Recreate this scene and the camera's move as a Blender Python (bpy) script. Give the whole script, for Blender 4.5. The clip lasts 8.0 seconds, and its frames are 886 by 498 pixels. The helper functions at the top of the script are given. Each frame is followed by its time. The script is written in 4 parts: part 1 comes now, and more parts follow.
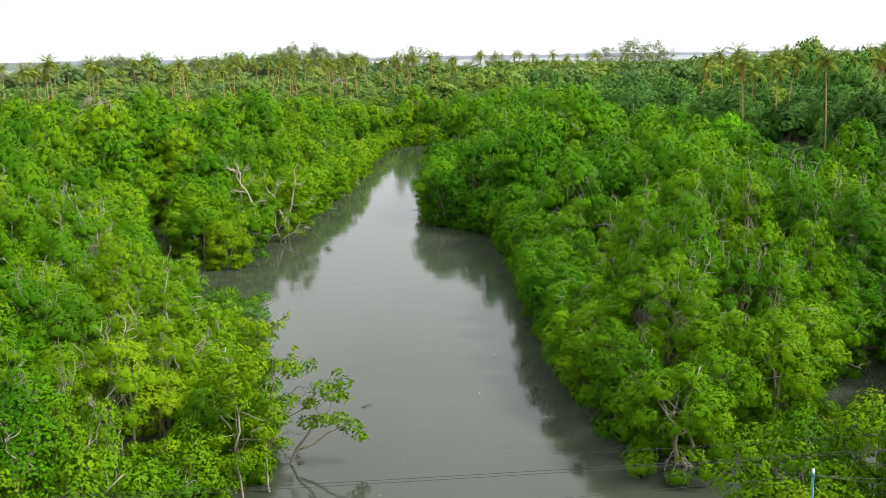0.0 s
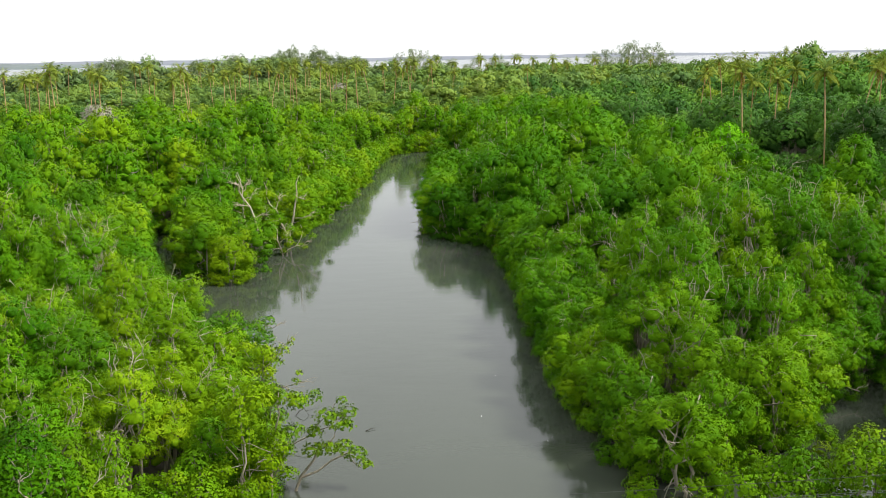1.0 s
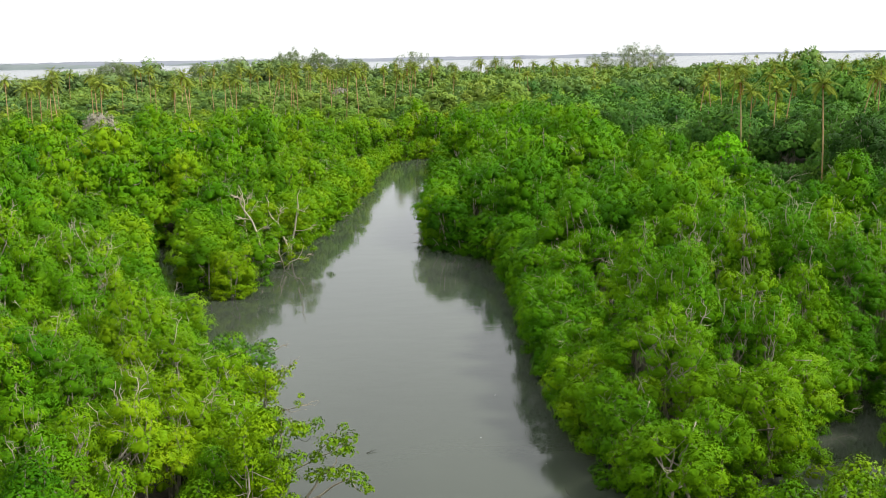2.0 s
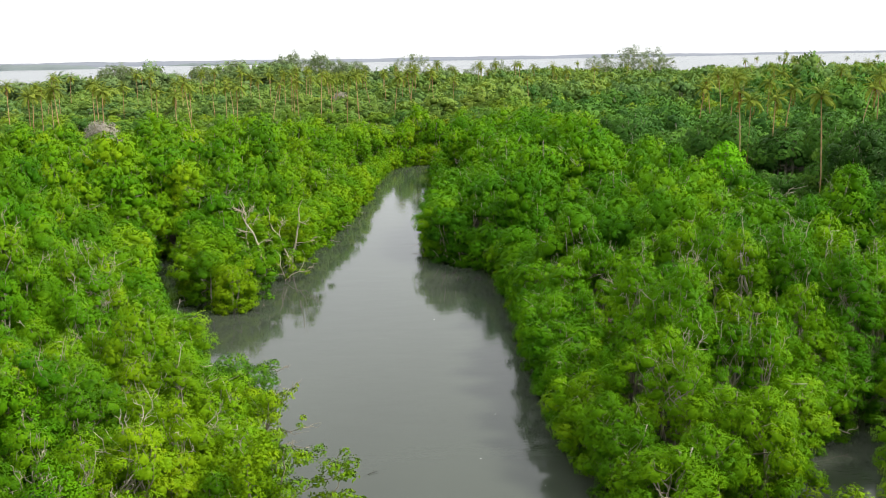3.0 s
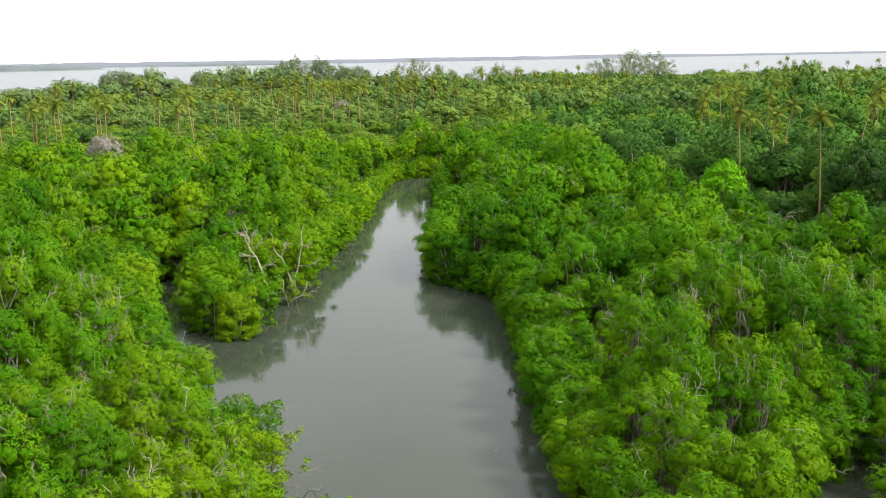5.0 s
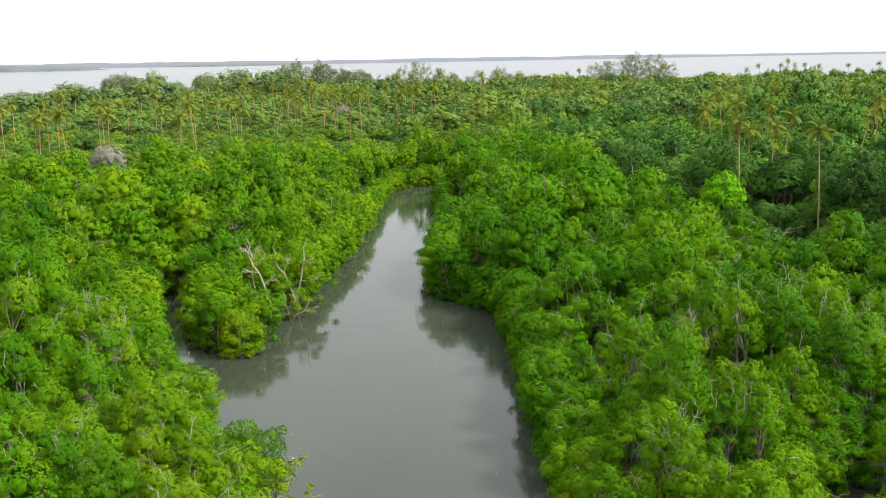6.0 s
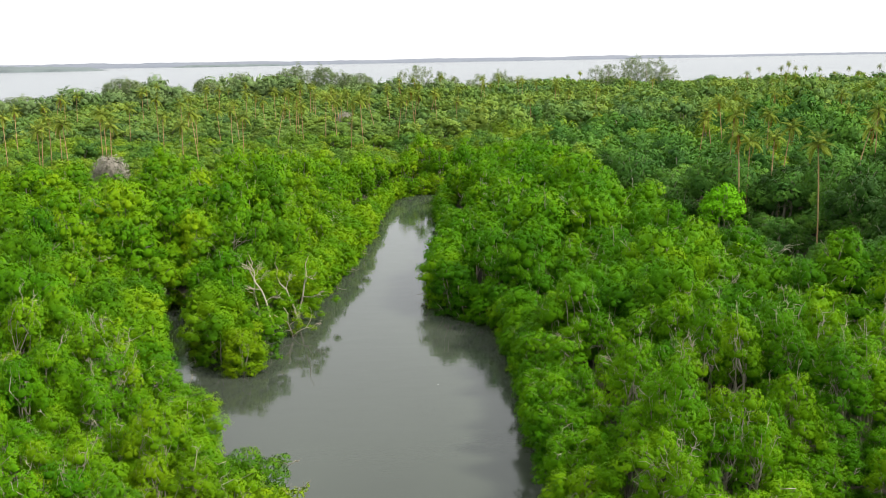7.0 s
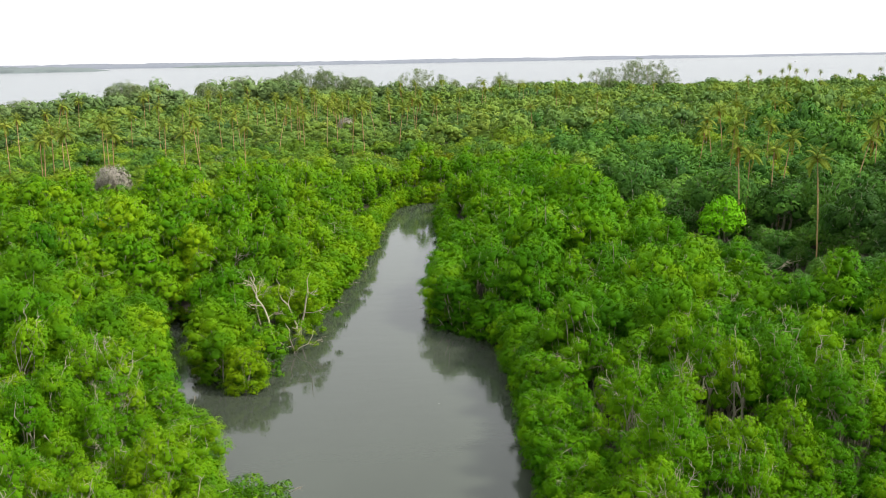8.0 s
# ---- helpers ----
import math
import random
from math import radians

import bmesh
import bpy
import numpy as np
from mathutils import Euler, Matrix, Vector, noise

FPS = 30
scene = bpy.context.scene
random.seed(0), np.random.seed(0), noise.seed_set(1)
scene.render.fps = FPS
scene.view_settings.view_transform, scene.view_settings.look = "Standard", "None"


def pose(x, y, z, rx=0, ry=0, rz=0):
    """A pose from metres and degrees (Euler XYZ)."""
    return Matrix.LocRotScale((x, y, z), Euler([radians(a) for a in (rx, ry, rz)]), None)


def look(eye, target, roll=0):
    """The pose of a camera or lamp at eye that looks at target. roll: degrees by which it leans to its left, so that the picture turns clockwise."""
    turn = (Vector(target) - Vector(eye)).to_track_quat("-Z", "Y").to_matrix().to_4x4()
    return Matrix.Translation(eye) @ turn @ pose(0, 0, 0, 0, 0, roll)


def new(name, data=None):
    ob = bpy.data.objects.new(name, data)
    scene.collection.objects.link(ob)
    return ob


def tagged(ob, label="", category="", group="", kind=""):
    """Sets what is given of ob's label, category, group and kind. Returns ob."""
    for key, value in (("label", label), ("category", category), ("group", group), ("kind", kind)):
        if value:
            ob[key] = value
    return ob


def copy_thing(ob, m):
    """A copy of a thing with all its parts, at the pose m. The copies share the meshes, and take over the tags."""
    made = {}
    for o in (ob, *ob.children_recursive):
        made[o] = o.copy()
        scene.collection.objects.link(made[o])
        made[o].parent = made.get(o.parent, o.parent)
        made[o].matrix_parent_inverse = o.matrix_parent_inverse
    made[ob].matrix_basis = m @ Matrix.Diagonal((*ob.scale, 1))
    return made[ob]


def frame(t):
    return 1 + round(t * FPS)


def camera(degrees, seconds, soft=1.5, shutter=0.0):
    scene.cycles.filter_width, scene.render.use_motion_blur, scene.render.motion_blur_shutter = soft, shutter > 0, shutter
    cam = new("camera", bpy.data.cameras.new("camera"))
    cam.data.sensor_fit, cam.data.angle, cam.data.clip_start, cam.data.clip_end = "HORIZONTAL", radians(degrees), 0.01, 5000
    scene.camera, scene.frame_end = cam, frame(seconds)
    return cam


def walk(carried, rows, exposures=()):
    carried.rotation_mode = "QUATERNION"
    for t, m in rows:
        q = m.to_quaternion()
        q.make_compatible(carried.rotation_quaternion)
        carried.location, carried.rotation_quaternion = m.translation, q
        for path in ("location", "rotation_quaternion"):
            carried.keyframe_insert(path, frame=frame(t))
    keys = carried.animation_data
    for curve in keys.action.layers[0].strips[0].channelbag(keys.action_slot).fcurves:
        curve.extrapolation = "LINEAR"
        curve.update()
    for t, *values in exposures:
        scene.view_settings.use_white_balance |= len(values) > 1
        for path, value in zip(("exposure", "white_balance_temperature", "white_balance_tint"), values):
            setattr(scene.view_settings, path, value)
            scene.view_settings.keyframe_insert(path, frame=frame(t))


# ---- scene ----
# A mangrove creek seen from a small aircraft that climbs almost straight up, 20 m to 34 m over the water.
cam = camera(49.5, 8.0, soft=0.5)
DIP, LEAN = 11.41, -1.06          # the gimbal keeps its dip and its slight lean
ROWS = [                          # seconds, x, y, z, yaw
    (0.0, -0.032, 0.000, 20.00, -0.001),
    (0.5, -0.115, -0.198, 20.81, -0.012),
    (1.0, -0.173, -0.309, 21.59, -0.027),
    (1.5, -0.154, -0.511, 22.37, -0.016),
    (3.0, -0.112, -1.180, 24.72, 0.008),
    (3.5, -0.110, -1.230, 25.39, 0.017),
    (4.0, -0.129, -1.328, 26.13, 0.023),
    (4.5, -0.124, -1.337, 26.79, 0.041),
    (6.0, -0.099, -2.079, 29.59, 0.130),
    (6.5, -0.089, -2.205, 30.66, 0.164),
    (7.0, -0.091, -2.381, 31.67, 0.181),
    (7.5, -0.068, -2.548, 32.74, 0.197),
    (8.0, -0.023, -2.624, 33.71, 0.252),
]
walk(cam, [(t, pose(x, y, z, 90 - DIP, 0, yaw) @ pose(0, 0, 0, 0, 0, LEAN)) for t, x, y, z, yaw in ROWS], [(0.0, 0.375), (8.0, 0.375)])

# ---- light: a bright overcast sky, brighter overhead, and a veiled sun ----
SUN_HEIGHT, SUN_TURN = 44.0, 100.0     # degrees above the horizon; clockwise from +y
SKY = 0.95
world = bpy.data.worlds.new("overcast_sky")
scene.world = world
world.use_nodes = True
wn, wl = world.node_tree.nodes, world.node_tree.links
wn.clear()
w_out = wn.new("ShaderNodeOutputWorld")
w_bg = wn.new("ShaderNodeBackground")
w_sky = wn.new("ShaderNodeTexSky")
w_sky.sky_type = "NISHITA"
w_sky.sun_disc = False
w_sky.sun_elevation, w_sky.sun_rotation = radians(SUN_HEIGHT), radians(SUN_TURN)
w_sky.dust_density = 4.0
w_co = wn.new("ShaderNodeTexCoord")
w_sep = wn.new("ShaderNodeSeparateXYZ")
w_up = wn.new("ShaderNodeMapRange")
w_up.inputs["From Min"].default_value, w_up.inputs["From Max"].default_value = 0.0, 1.0
w_up.inputs["To Min"].default_value, w_up.inputs["To Max"].default_value = 0.84, 1.3
w_tint = wn.new("ShaderNodeMix")
w_tint.data_type, w_tint.blend_type = "RGBA", "MULTIPLY"
w_tint.inputs[0].default_value = 1.0
w_tint.inputs[7].default_value = (0.985, 1.0, 1.015, 1)
w_add = wn.new("ShaderNodeMix")
w_add.data_type, w_add.blend_type = "RGBA", "ADD"
w_add.inputs[0].default_value = 0.02
wl.new(w_co.outputs["Generated"], w_sep.inputs[0])
wl.new(w_sep.outputs["Z"], w_up.inputs["Value"])
wl.new(w_up.outputs[0], w_tint.inputs[6])
wl.new(w_tint.outputs[2], w_add.inputs[6])
wl.new(w_sky.outputs[0], w_add.inputs[7])
wl.new(w_add.outputs[2], w_bg.inputs[0])
w_bg.inputs[1].default_value = SKY
wl.new(w_bg.outputs[0], w_out.inputs[0])

sun = new("sun", bpy.data.lights.new("sun", "SUN"))
sun.data.energy, sun.data.angle, sun.data.color = 5.0, radians(10), (1.0, 0.96, 0.88)
a, e = radians(SUN_TURN), radians(SUN_HEIGHT)
sun.matrix_basis = look((0, 0, 80), (-math.sin(a) * math.cos(e), -math.cos(a) * math.cos(e), 80 - math.sin(e)))


# ---- materials ----
def material(name):
    m = bpy.data.materials.new(name)
    m.use_nodes = True
    n = m.node_tree.nodes
    n.clear()
    out = n.new("ShaderNodeOutputMaterial")
    return m, n, m.node_tree.links, out


def ramp(n, stops):
    r = n.new("ShaderNodeValToRGB")
    while len(r.color_ramp.elements) < len(stops):
        r.color_ramp.elements.new(0.5)
    for el, (p, c) in zip(r.color_ramp.elements, stops):
        el.position, el.color = p, (*c, 1)
    return r


def noise_tex(n, l, scale, detail=3, rough=0.55, source="Object", squash=None):
    t = n.new("ShaderNodeTexNoise")
    t.inputs["Scale"].default_value, t.inputs["Detail"].default_value, t.inputs["Roughness"].default_value = scale, detail, rough
    if source == "world":
        g = n.new("ShaderNodeNewGeometry")
        where = g.outputs["Position"]
    else:
        g = n.new("ShaderNodeTexCoord")
        where = g.outputs[source]
    if squash:
        mp = n.new("ShaderNodeMapping")
        mp.inputs["Scale"].default_value = squash
        l.new(where, mp.inputs[0])
        where = mp.outputs[0]
    l.new(where, t.inputs["Vector"])
    return t


def mathnode(n, l, op, a, b, c=None):
    m = n.new("ShaderNodeMath")
    m.operation = op
    for i, v in enumerate((a, b, c)):
        if v is None:
            continue
        if isinstance(v, (int, float)):
            m.inputs[i].default_value = v
        else:
            l.new(v, m.inputs[i])
    return m.outputs[0]


def foliage(name, stops, gloss=0.42, glow=0.11, spread=0.09, patch=0.13, tree_range=0.32):
    """Leaves: colour varies from tree to tree, from patch to patch and from leaf to leaf."""
    m, n, l, out = material(name)
    geo = n.new("ShaderNodeNewGeometry")
    info = n.new("ShaderNodeObjectInfo")
    att = n.new("ShaderNodeAttribute")
    att.attribute_name = "tint"
    big = noise_tex(n, l, patch, 2, 0.5, "world")
    v = mathnode(n, l, "MULTIPLY_ADD", geo.outputs["Random Per Island"], spread, 0.0)
    tree = mathnode(n, l, "ADD", info.outputs["Random"], att.outputs["Fac"])
    v = mathnode(n, l, "MULTIPLY_ADD", mathnode(n, l, "FRACT", tree, 0), tree_range, v)
    v = mathnode(n, l, "MULTIPLY_ADD", big.outputs["Fac"], 0.75, v)
    lump = n.new("ShaderNodeAttribute")
    lump.attribute_name = "puff"
    v = mathnode(n, l, "MULTIPLY_ADD", lump.outputs["Fac"], 0.26, v)
    v = mathnode(n, l, "SUBTRACT", v, 0.20 + 0.5 * (tree_range - 0.36))
    r = ramp(n, stops)
    l.new(v, r.inputs[0])
    p = n.new("ShaderNodeBsdfPrincipled")
    p.inputs["Roughness"].default_value = gloss
    p.inputs["Specular IOR Level"].default_value = 0.02
    l.new(r.outputs[0], p.inputs["Base Color"])
    tr = n.new("ShaderNodeBsdfTranslucent")
    warm = n.new("ShaderNodeMix")
    warm.data_type, warm.blend_type = "RGBA", "MULTIPLY"
    warm.inputs[0].default_value = 1.0
    warm.inputs[7].default_value = (1.25, 1.15, 0.5, 1)
    l.new(r.outputs[0], warm.inputs[6])
    l.new(warm.outputs[2], tr.inputs[0])
    mx = n.new("ShaderNodeMixShader")
    mx.inputs[0].default_value = glow
    l.new(p.outputs[0], mx.inputs[1])
    l.new(tr.outputs[0], mx.inputs[2])
    l.new(mx.outputs[0], out.inputs[0])
    return m


def rough_surface(name, stops, scale, rough=0.85, bump=0.3, fine=6.0, squash=None, dist=0.02, source="Object"):
    """A plain dry surface: two scales of colour and a fine relief."""
    m, n, l, out = material(name)
    a1 = noise_tex(n, l, scale, 4, 0.6, source, squash)
    a2 = noise_tex(n, l, scale * fine, 4, 0.65, source, squash)
    info = n.new("ShaderNodeObjectInfo")
    v = mathnode(n, l, "MULTIPLY_ADD", a2.outputs["Fac"], 0.5, mathnode(n, l, "MULTIPLY", a1.outputs["Fac"], 0.6))
    v = mathnode(n, l, "MULTIPLY_ADD", info.outputs["Random"], 0.2, mathnode(n, l, "SUBTRACT", v, 0.15))
    r = ramp(n, stops)
    l.new(v, r.inputs[0])
    p = n.new("ShaderNodeBsdfPrincipled")
    p.inputs["Roughness"].default_value = rough
    l.new(r.outputs[0], p.inputs["Base Color"])
    b = n.new("ShaderNodeBump")
    b.inputs["Strength"].default_value, b.inputs["Distance"].default_value = bump, dist
    l.new(a2.outputs["Fac"], b.inputs["Height"])
    l.new(b.outputs[0], p.inputs["Normal"])
    l.new(p.outputs[0], out.inputs[0])
    return m


LEAF = foliage("mangrove_leaves", [(0.05, (0.0161, 0.0554, 0.0026)), (0.35, (0.0502, 0.1413, 0.0026)), (0.62, (0.1002, 0.2110, 0.0034)), (0.95, (0.1913, 0.2816, 0.0050))])
# low wood inland: distance haze mixed in, so the dark stops are pale and bluish
LEAF_LOWLAND = foliage("hazed_low_wood_leaves", [(0.05, (0.0380, 0.0940, 0.0280)), (0.35, (0.0760, 0.1640, 0.0250)), (0.62, (0.1260, 0.2160, 0.0190)), (0.95, (0.1970, 0.2660, 0.0180))], glow=0.18, tree_range=0.5)
# darker copy of the mangrove leaves: deeper species green plus bank shade in the colour
LEAF_SHADED = foliage("shade_toned_mangrove_leaves", [(0.05, (0.0101, 0.0457, 0.0020)), (0.35, (0.0332, 0.1184, 0.0020)), (0.62, (0.0690, 0.1823, 0.0027)), (0.95, (0.1443, 0.2619, 0.0040))])
# far woodland: base colour lightened and greyed to carry the distance haze
LEAF_FAR = foliage("hazed_far_leaves", [(0.05, (0.0560, 0.1160, 0.0380)), (0.4, (0.0930, 0.1650, 0.0360)), (0.7, (0.1300, 0.2020, 0.0340)), (0.95, (0.1760, 0.2350, 0.0380))], glow=0.18, spread=0.1, patch=0.05, tree_range=0.6)
# lighter jungle green, with distance haze added to it as extra blue
LEAF_JUNGLE = foliage("hazed_jungle_leaves", [(0.05, (0.0196, 0.0606, 0.0158)), (0.4, (0.0424, 0.1140, 0.0190)), (0.7, (0.0768, 0.1749, 0.0221)), (0.95, (0.1321, 0.2394, 0.0288))])
LEAF_YOUNG = foliage("young_mangrove_leaves", [(0.05, (0.0411, 0.1036, 0.0022)), (0.5, (0.0957, 0.1923, 0.0028)), (0.95, (0.1758, 0.2711, 0.0044))])
# dark broadleaf green, lowered further to hold the shade of the jungle edge
LEAF_DARK = foliage("shaded_broadleaf_leaves", [(0.05, (0.0086, 0.0266, 0.0066)), (0.4, (0.0215, 0.0590, 0.0092)), (0.7, (0.0430, 0.1033, 0.0133)), (0.95, (0.0867, 0.1635, 0.0177))])
LEAF_LIME = foliage("lime_leaves", [(0.05, (0.0680, 0.2250, 0.0050)), (0.5, (0.1200, 0.3400, 0.0065)), (0.95, (0.1850, 0.4200, 0.0100))])
# natural grey-green needles, brightened beyond that with coastal haze in the colour
LEAF_GREY = foliage("hazed_casuarina_needles", [(0.05, (0.105, 0.15, 0.075)), (0.5, (0.15, 0.20, 0.10)), (0.95, (0.20, 0.25, 0.13))], 0.7, 0.25)
# beach leaves: haze is part of this pale grey-green base colour
LEAF_BEACH = foliage("hazed_beach_leaves", [(0.05, (0.075, 0.13, 0.05)), (0.5, (0.12, 0.185, 0.065)), (0.95, (0.18, 0.245, 0.09))], 0.7, 0.15, spread=0.1, patch=0.04)
LEAF_PALM = foliage("palm_leaflets", [(0.05, (0.0980, 0.1450, 0.0220)), (0.5, (0.1950, 0.2500, 0.0340)), (0.95, (0.3200, 0.3400, 0.0600))], 0.4, 0.24)
LEAF_DEAD = foliage("dry_fronds", [(0.05, (0.13, 0.075, 0.02)), (0.5, (0.26, 0.15, 0.03)), (0.95, (0.36, 0.24, 0.06))], 0.7, 0.1)
LEAF_YELLOW = foliage("yellowing_leaves", [(0.05, (0.08, 0.13, 0.008)), (0.5, (0.165, 0.21, 0.010)), (0.95, (0.26, 0.26, 0.015))])
BLEACHED = rough_surface("bleached_wood", [(0.15, (0.20, 0.165, 0.115)), (0.45, (0.33, 0.28, 0.20)), (0.8, (0.48, 0.42, 0.315))], 1.5, squash=(1, 1, 0.35))
BARK = rough_surface("pale_bark", [(0.15, (0.095, 0.080, 0.055)), (0.45, (0.21, 0.185, 0.14)), (0.8, (0.38, 0.345, 0.275))], 1.5, squash=(1, 1, 0.35))
BARE = rough_surface("weathered_dead_wood", [(0.15, (0.14, 0.118, 0.085)), (0.45, (0.26, 0.225, 0.165)), (0.8, (0.40, 0.355, 0.275))], 1.5, squash=(1, 1, 0.35))
PALM_BARK = rough_surface("palm_bark", [(0.15, (0.15, 0.085, 0.035)), (0.45, (0.30, 0.185, 0.08)), (0.8, (0.44, 0.32, 0.17))], 0.8, squash=(1, 1, 3.0))
TWIGS = rough_surface("dry_grey_twigs", [(0.15, (0.12, 0.108, 0.085)), (0.5, (0.23, 0.208, 0.17)), (0.85, (0.36, 0.33, 0.28))], 0.9)
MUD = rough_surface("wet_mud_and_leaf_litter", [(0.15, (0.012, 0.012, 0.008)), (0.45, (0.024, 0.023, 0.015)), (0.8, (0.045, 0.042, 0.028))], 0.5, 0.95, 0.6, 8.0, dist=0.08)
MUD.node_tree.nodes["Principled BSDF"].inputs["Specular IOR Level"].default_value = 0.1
PLASTIC = rough_surface("faded_blue_paint", [(0.2, (0.07, 0.22, 0.36)), (0.5, (0.12, 0.33, 0.50)), (0.8, (0.20, 0.45, 0.60))], 2.0, 0.5, 0.1)
CAP = rough_surface("white_cap", [(0.2, (0.55, 0.56, 0.55)), (0.8, (0.8, 0.8, 0.79))], 4.0, 0.5, 0.1)
CABLE = rough_surface("black_cable_sheath", [(0.2, (0.012, 0.012, 0.012)), (0.8, (0.04, 0.04, 0.04))], 3.0, 0.6, 0.1)
# shores across the sea: wooded land with the haze painted in as grey-blue
HILL = rough_surface("hazed_distant_woods", [(0.2, (0.105, 0.118, 0.145)), (0.5, (0.13, 0.144, 0.172)), (0.8, (0.155, 0.17, 0.198))], 0.004, 1.0, 0.2, 9.0, dist=2.0)
SPIT = rough_surface("hazed_low_woods", [(0.2, (0.075, 0.095, 0.098)), (0.5, (0.098, 0.12, 0.12)), (0.8, (0.12, 0.145, 0.142))], 0.01, 1.0, 0.2, 9.0, dist=2.0)
HULL = rough_surface("white_boat_paint", [(0.2, (0.55, 0.55, 0.54)), (0.8, (0.8, 0.8, 0.79))], 1.0, 0.4, 0.1)


def water_material(name, chop, gloss, patchy, body):
    m, n, l, out = material(name)
    long1 = noise_tex(n, l, 0.05, 3, 0.5, "world", (1, 0.35, 1))
    fine = noise_tex(n, l, 3.2, 3, 0.6, "world", (0.45, 1, 1))
    swell = noise_tex(n, l, 0.5, 2, 0.5, "world", (0.6, 1, 1))
    r = ramp(n, [(k, tuple(c * g for c in body)) for k, g in ((0.3, 0.85), (0.5, 1.0), (0.7, 1.2))])
    l.new(long1.outputs["Fac"], r.inputs[0])
    p = n.new("ShaderNodeBsdfPrincipled")
    l.new(r.outputs[0], p.inputs["Base Color"])
    p.inputs["IOR"].default_value = 1.36
    rg = n.new("ShaderNodeMapRange")
    rg.inputs["From Min"].default_value, rg.inputs["From Max"].default_value = 0.35, 0.65
    rg.inputs["To Min"].default_value, rg.inputs["To Max"].default_value = gloss, gloss * patchy
    l.new(long1.outputs["Fac"], rg.inputs[0])
    l.new(rg.outputs[0], p.inputs["Roughness"])
    h = mathnode(n, l, "MULTIPLY_ADD", fine.outputs["Fac"], 0.28, swell.outputs["Fac"])
    b = n.new("ShaderNodeBump")
    b.inputs["Strength"].default_value, b.inputs["Distance"].default_value = 0.35, chop
    l.new(h, b.inputs["Height"])
    l.new(b.outputs[0], p.inputs["Normal"])
    l.new(p.outputs[0], out.inputs[0])
    return m


WATER = water_material("murky_water", 0.035, 0.022, 3.0, (0.039, 0.046, 0.034))
SEA = water_material("choppy_sea", 0.05, 0.13, 1.2, (0.045, 0.060, 0.072))
rng = np.random.default_rng(11)


# ---- mesh helpers ----
def mesh_of(name, pieces, mat, smooth=False, tint=None, puff=None, normal=None):
    """A mesh from (vertices, faces) pairs; the faces of one mesh are all quads or all triangles."""
    vs, fs, at = [], [], 0
    for v, q in pieces:
        vs.append(np.asarray(v, float).reshape(-1, 3))
        q = np.asarray(q, int)
        fs.append(q.reshape(-1, q.shape[-1]) + at)
        at += len(vs[-1])
    v, q = np.concatenate(vs), np.concatenate(fs)
    k = q.shape[1]
    me = bpy.data.meshes.new(name)
    me.vertices.add(len(v))
    me.vertices.foreach_set("co", v.astype(np.float32).ravel())
    me.loops.add(len(q) * k)
    me.loops.foreach_set("vertex_index", q.astype(np.int32).ravel())
    me.polygons.add(len(q))
    me.polygons.foreach_set("loop_start", np.arange(0, len(q) * k, k, dtype=np.int32))
    me.polygons.foreach_set("use_smooth", np.full(len(q), smooth))
    if tint is not None:
        me.attributes.new("tint", "FLOAT", "POINT").data.foreach_set("value", np.asarray(tint, np.float32))
    if puff is not None:
        me.attributes.new("puff", "FLOAT", "POINT").data.foreach_set("value", np.asarray(puff, np.float32))
    if normal is not None:
        me.attributes.new("custom_normal", "FLOAT_VECTOR", "POINT").data.foreach_set("vector", np.asarray(normal, np.float32).ravel())
    me.materials.append(mat)
    me.update(calc_edges=True)
    return me


def part(name, me, parent, label="", m=None):
    """Links a mesh as ONE part under a thing or under a part."""
    ob = new(name, me)
    ob.parent = parent
    if m is not None:
        ob.matrix_basis = m
    return tagged(ob, label)


def bm_mesh(name, bm, mat, smooth=True):
    me = bpy.data.meshes.new(name)
    for f in bm.faces:
        f.smooth = smooth
    bm.to_mesh(me)
    bm.free()
    me.materials.append(mat)
    return me


def unit(v):
    return v / np.maximum(np.linalg.norm(v, axis=-1, keepdims=True), 1e-9)


def leaves(at, way, face, length, half, simple=False):
    """Rhombic leaves, folded a little on the midrib, or plain pointed ones. at, way, face: n x 3."""
    n = len(at)
    side = unit(np.cross(way, face))
    length, half = np.broadcast_to(length, n)[:, None], np.broadcast_to(half, n)[:, None]
    mid = at + way * length * 0.5
    if simple:
        end = at + way * length
        v = np.stack([at, end + side * half, end - side * half * 0.8 - way * length * 0.2], 1)
        return v.reshape(-1, 3), np.arange(n * 3).reshape(-1, 3)
    fold = face * half * 0.35
    v = np.stack([at, mid + side * half + fold, at + way * length, mid - side * half + fold], 1)
    return v.reshape(-1, 3), np.arange(n * 4).reshape(-1, 4)


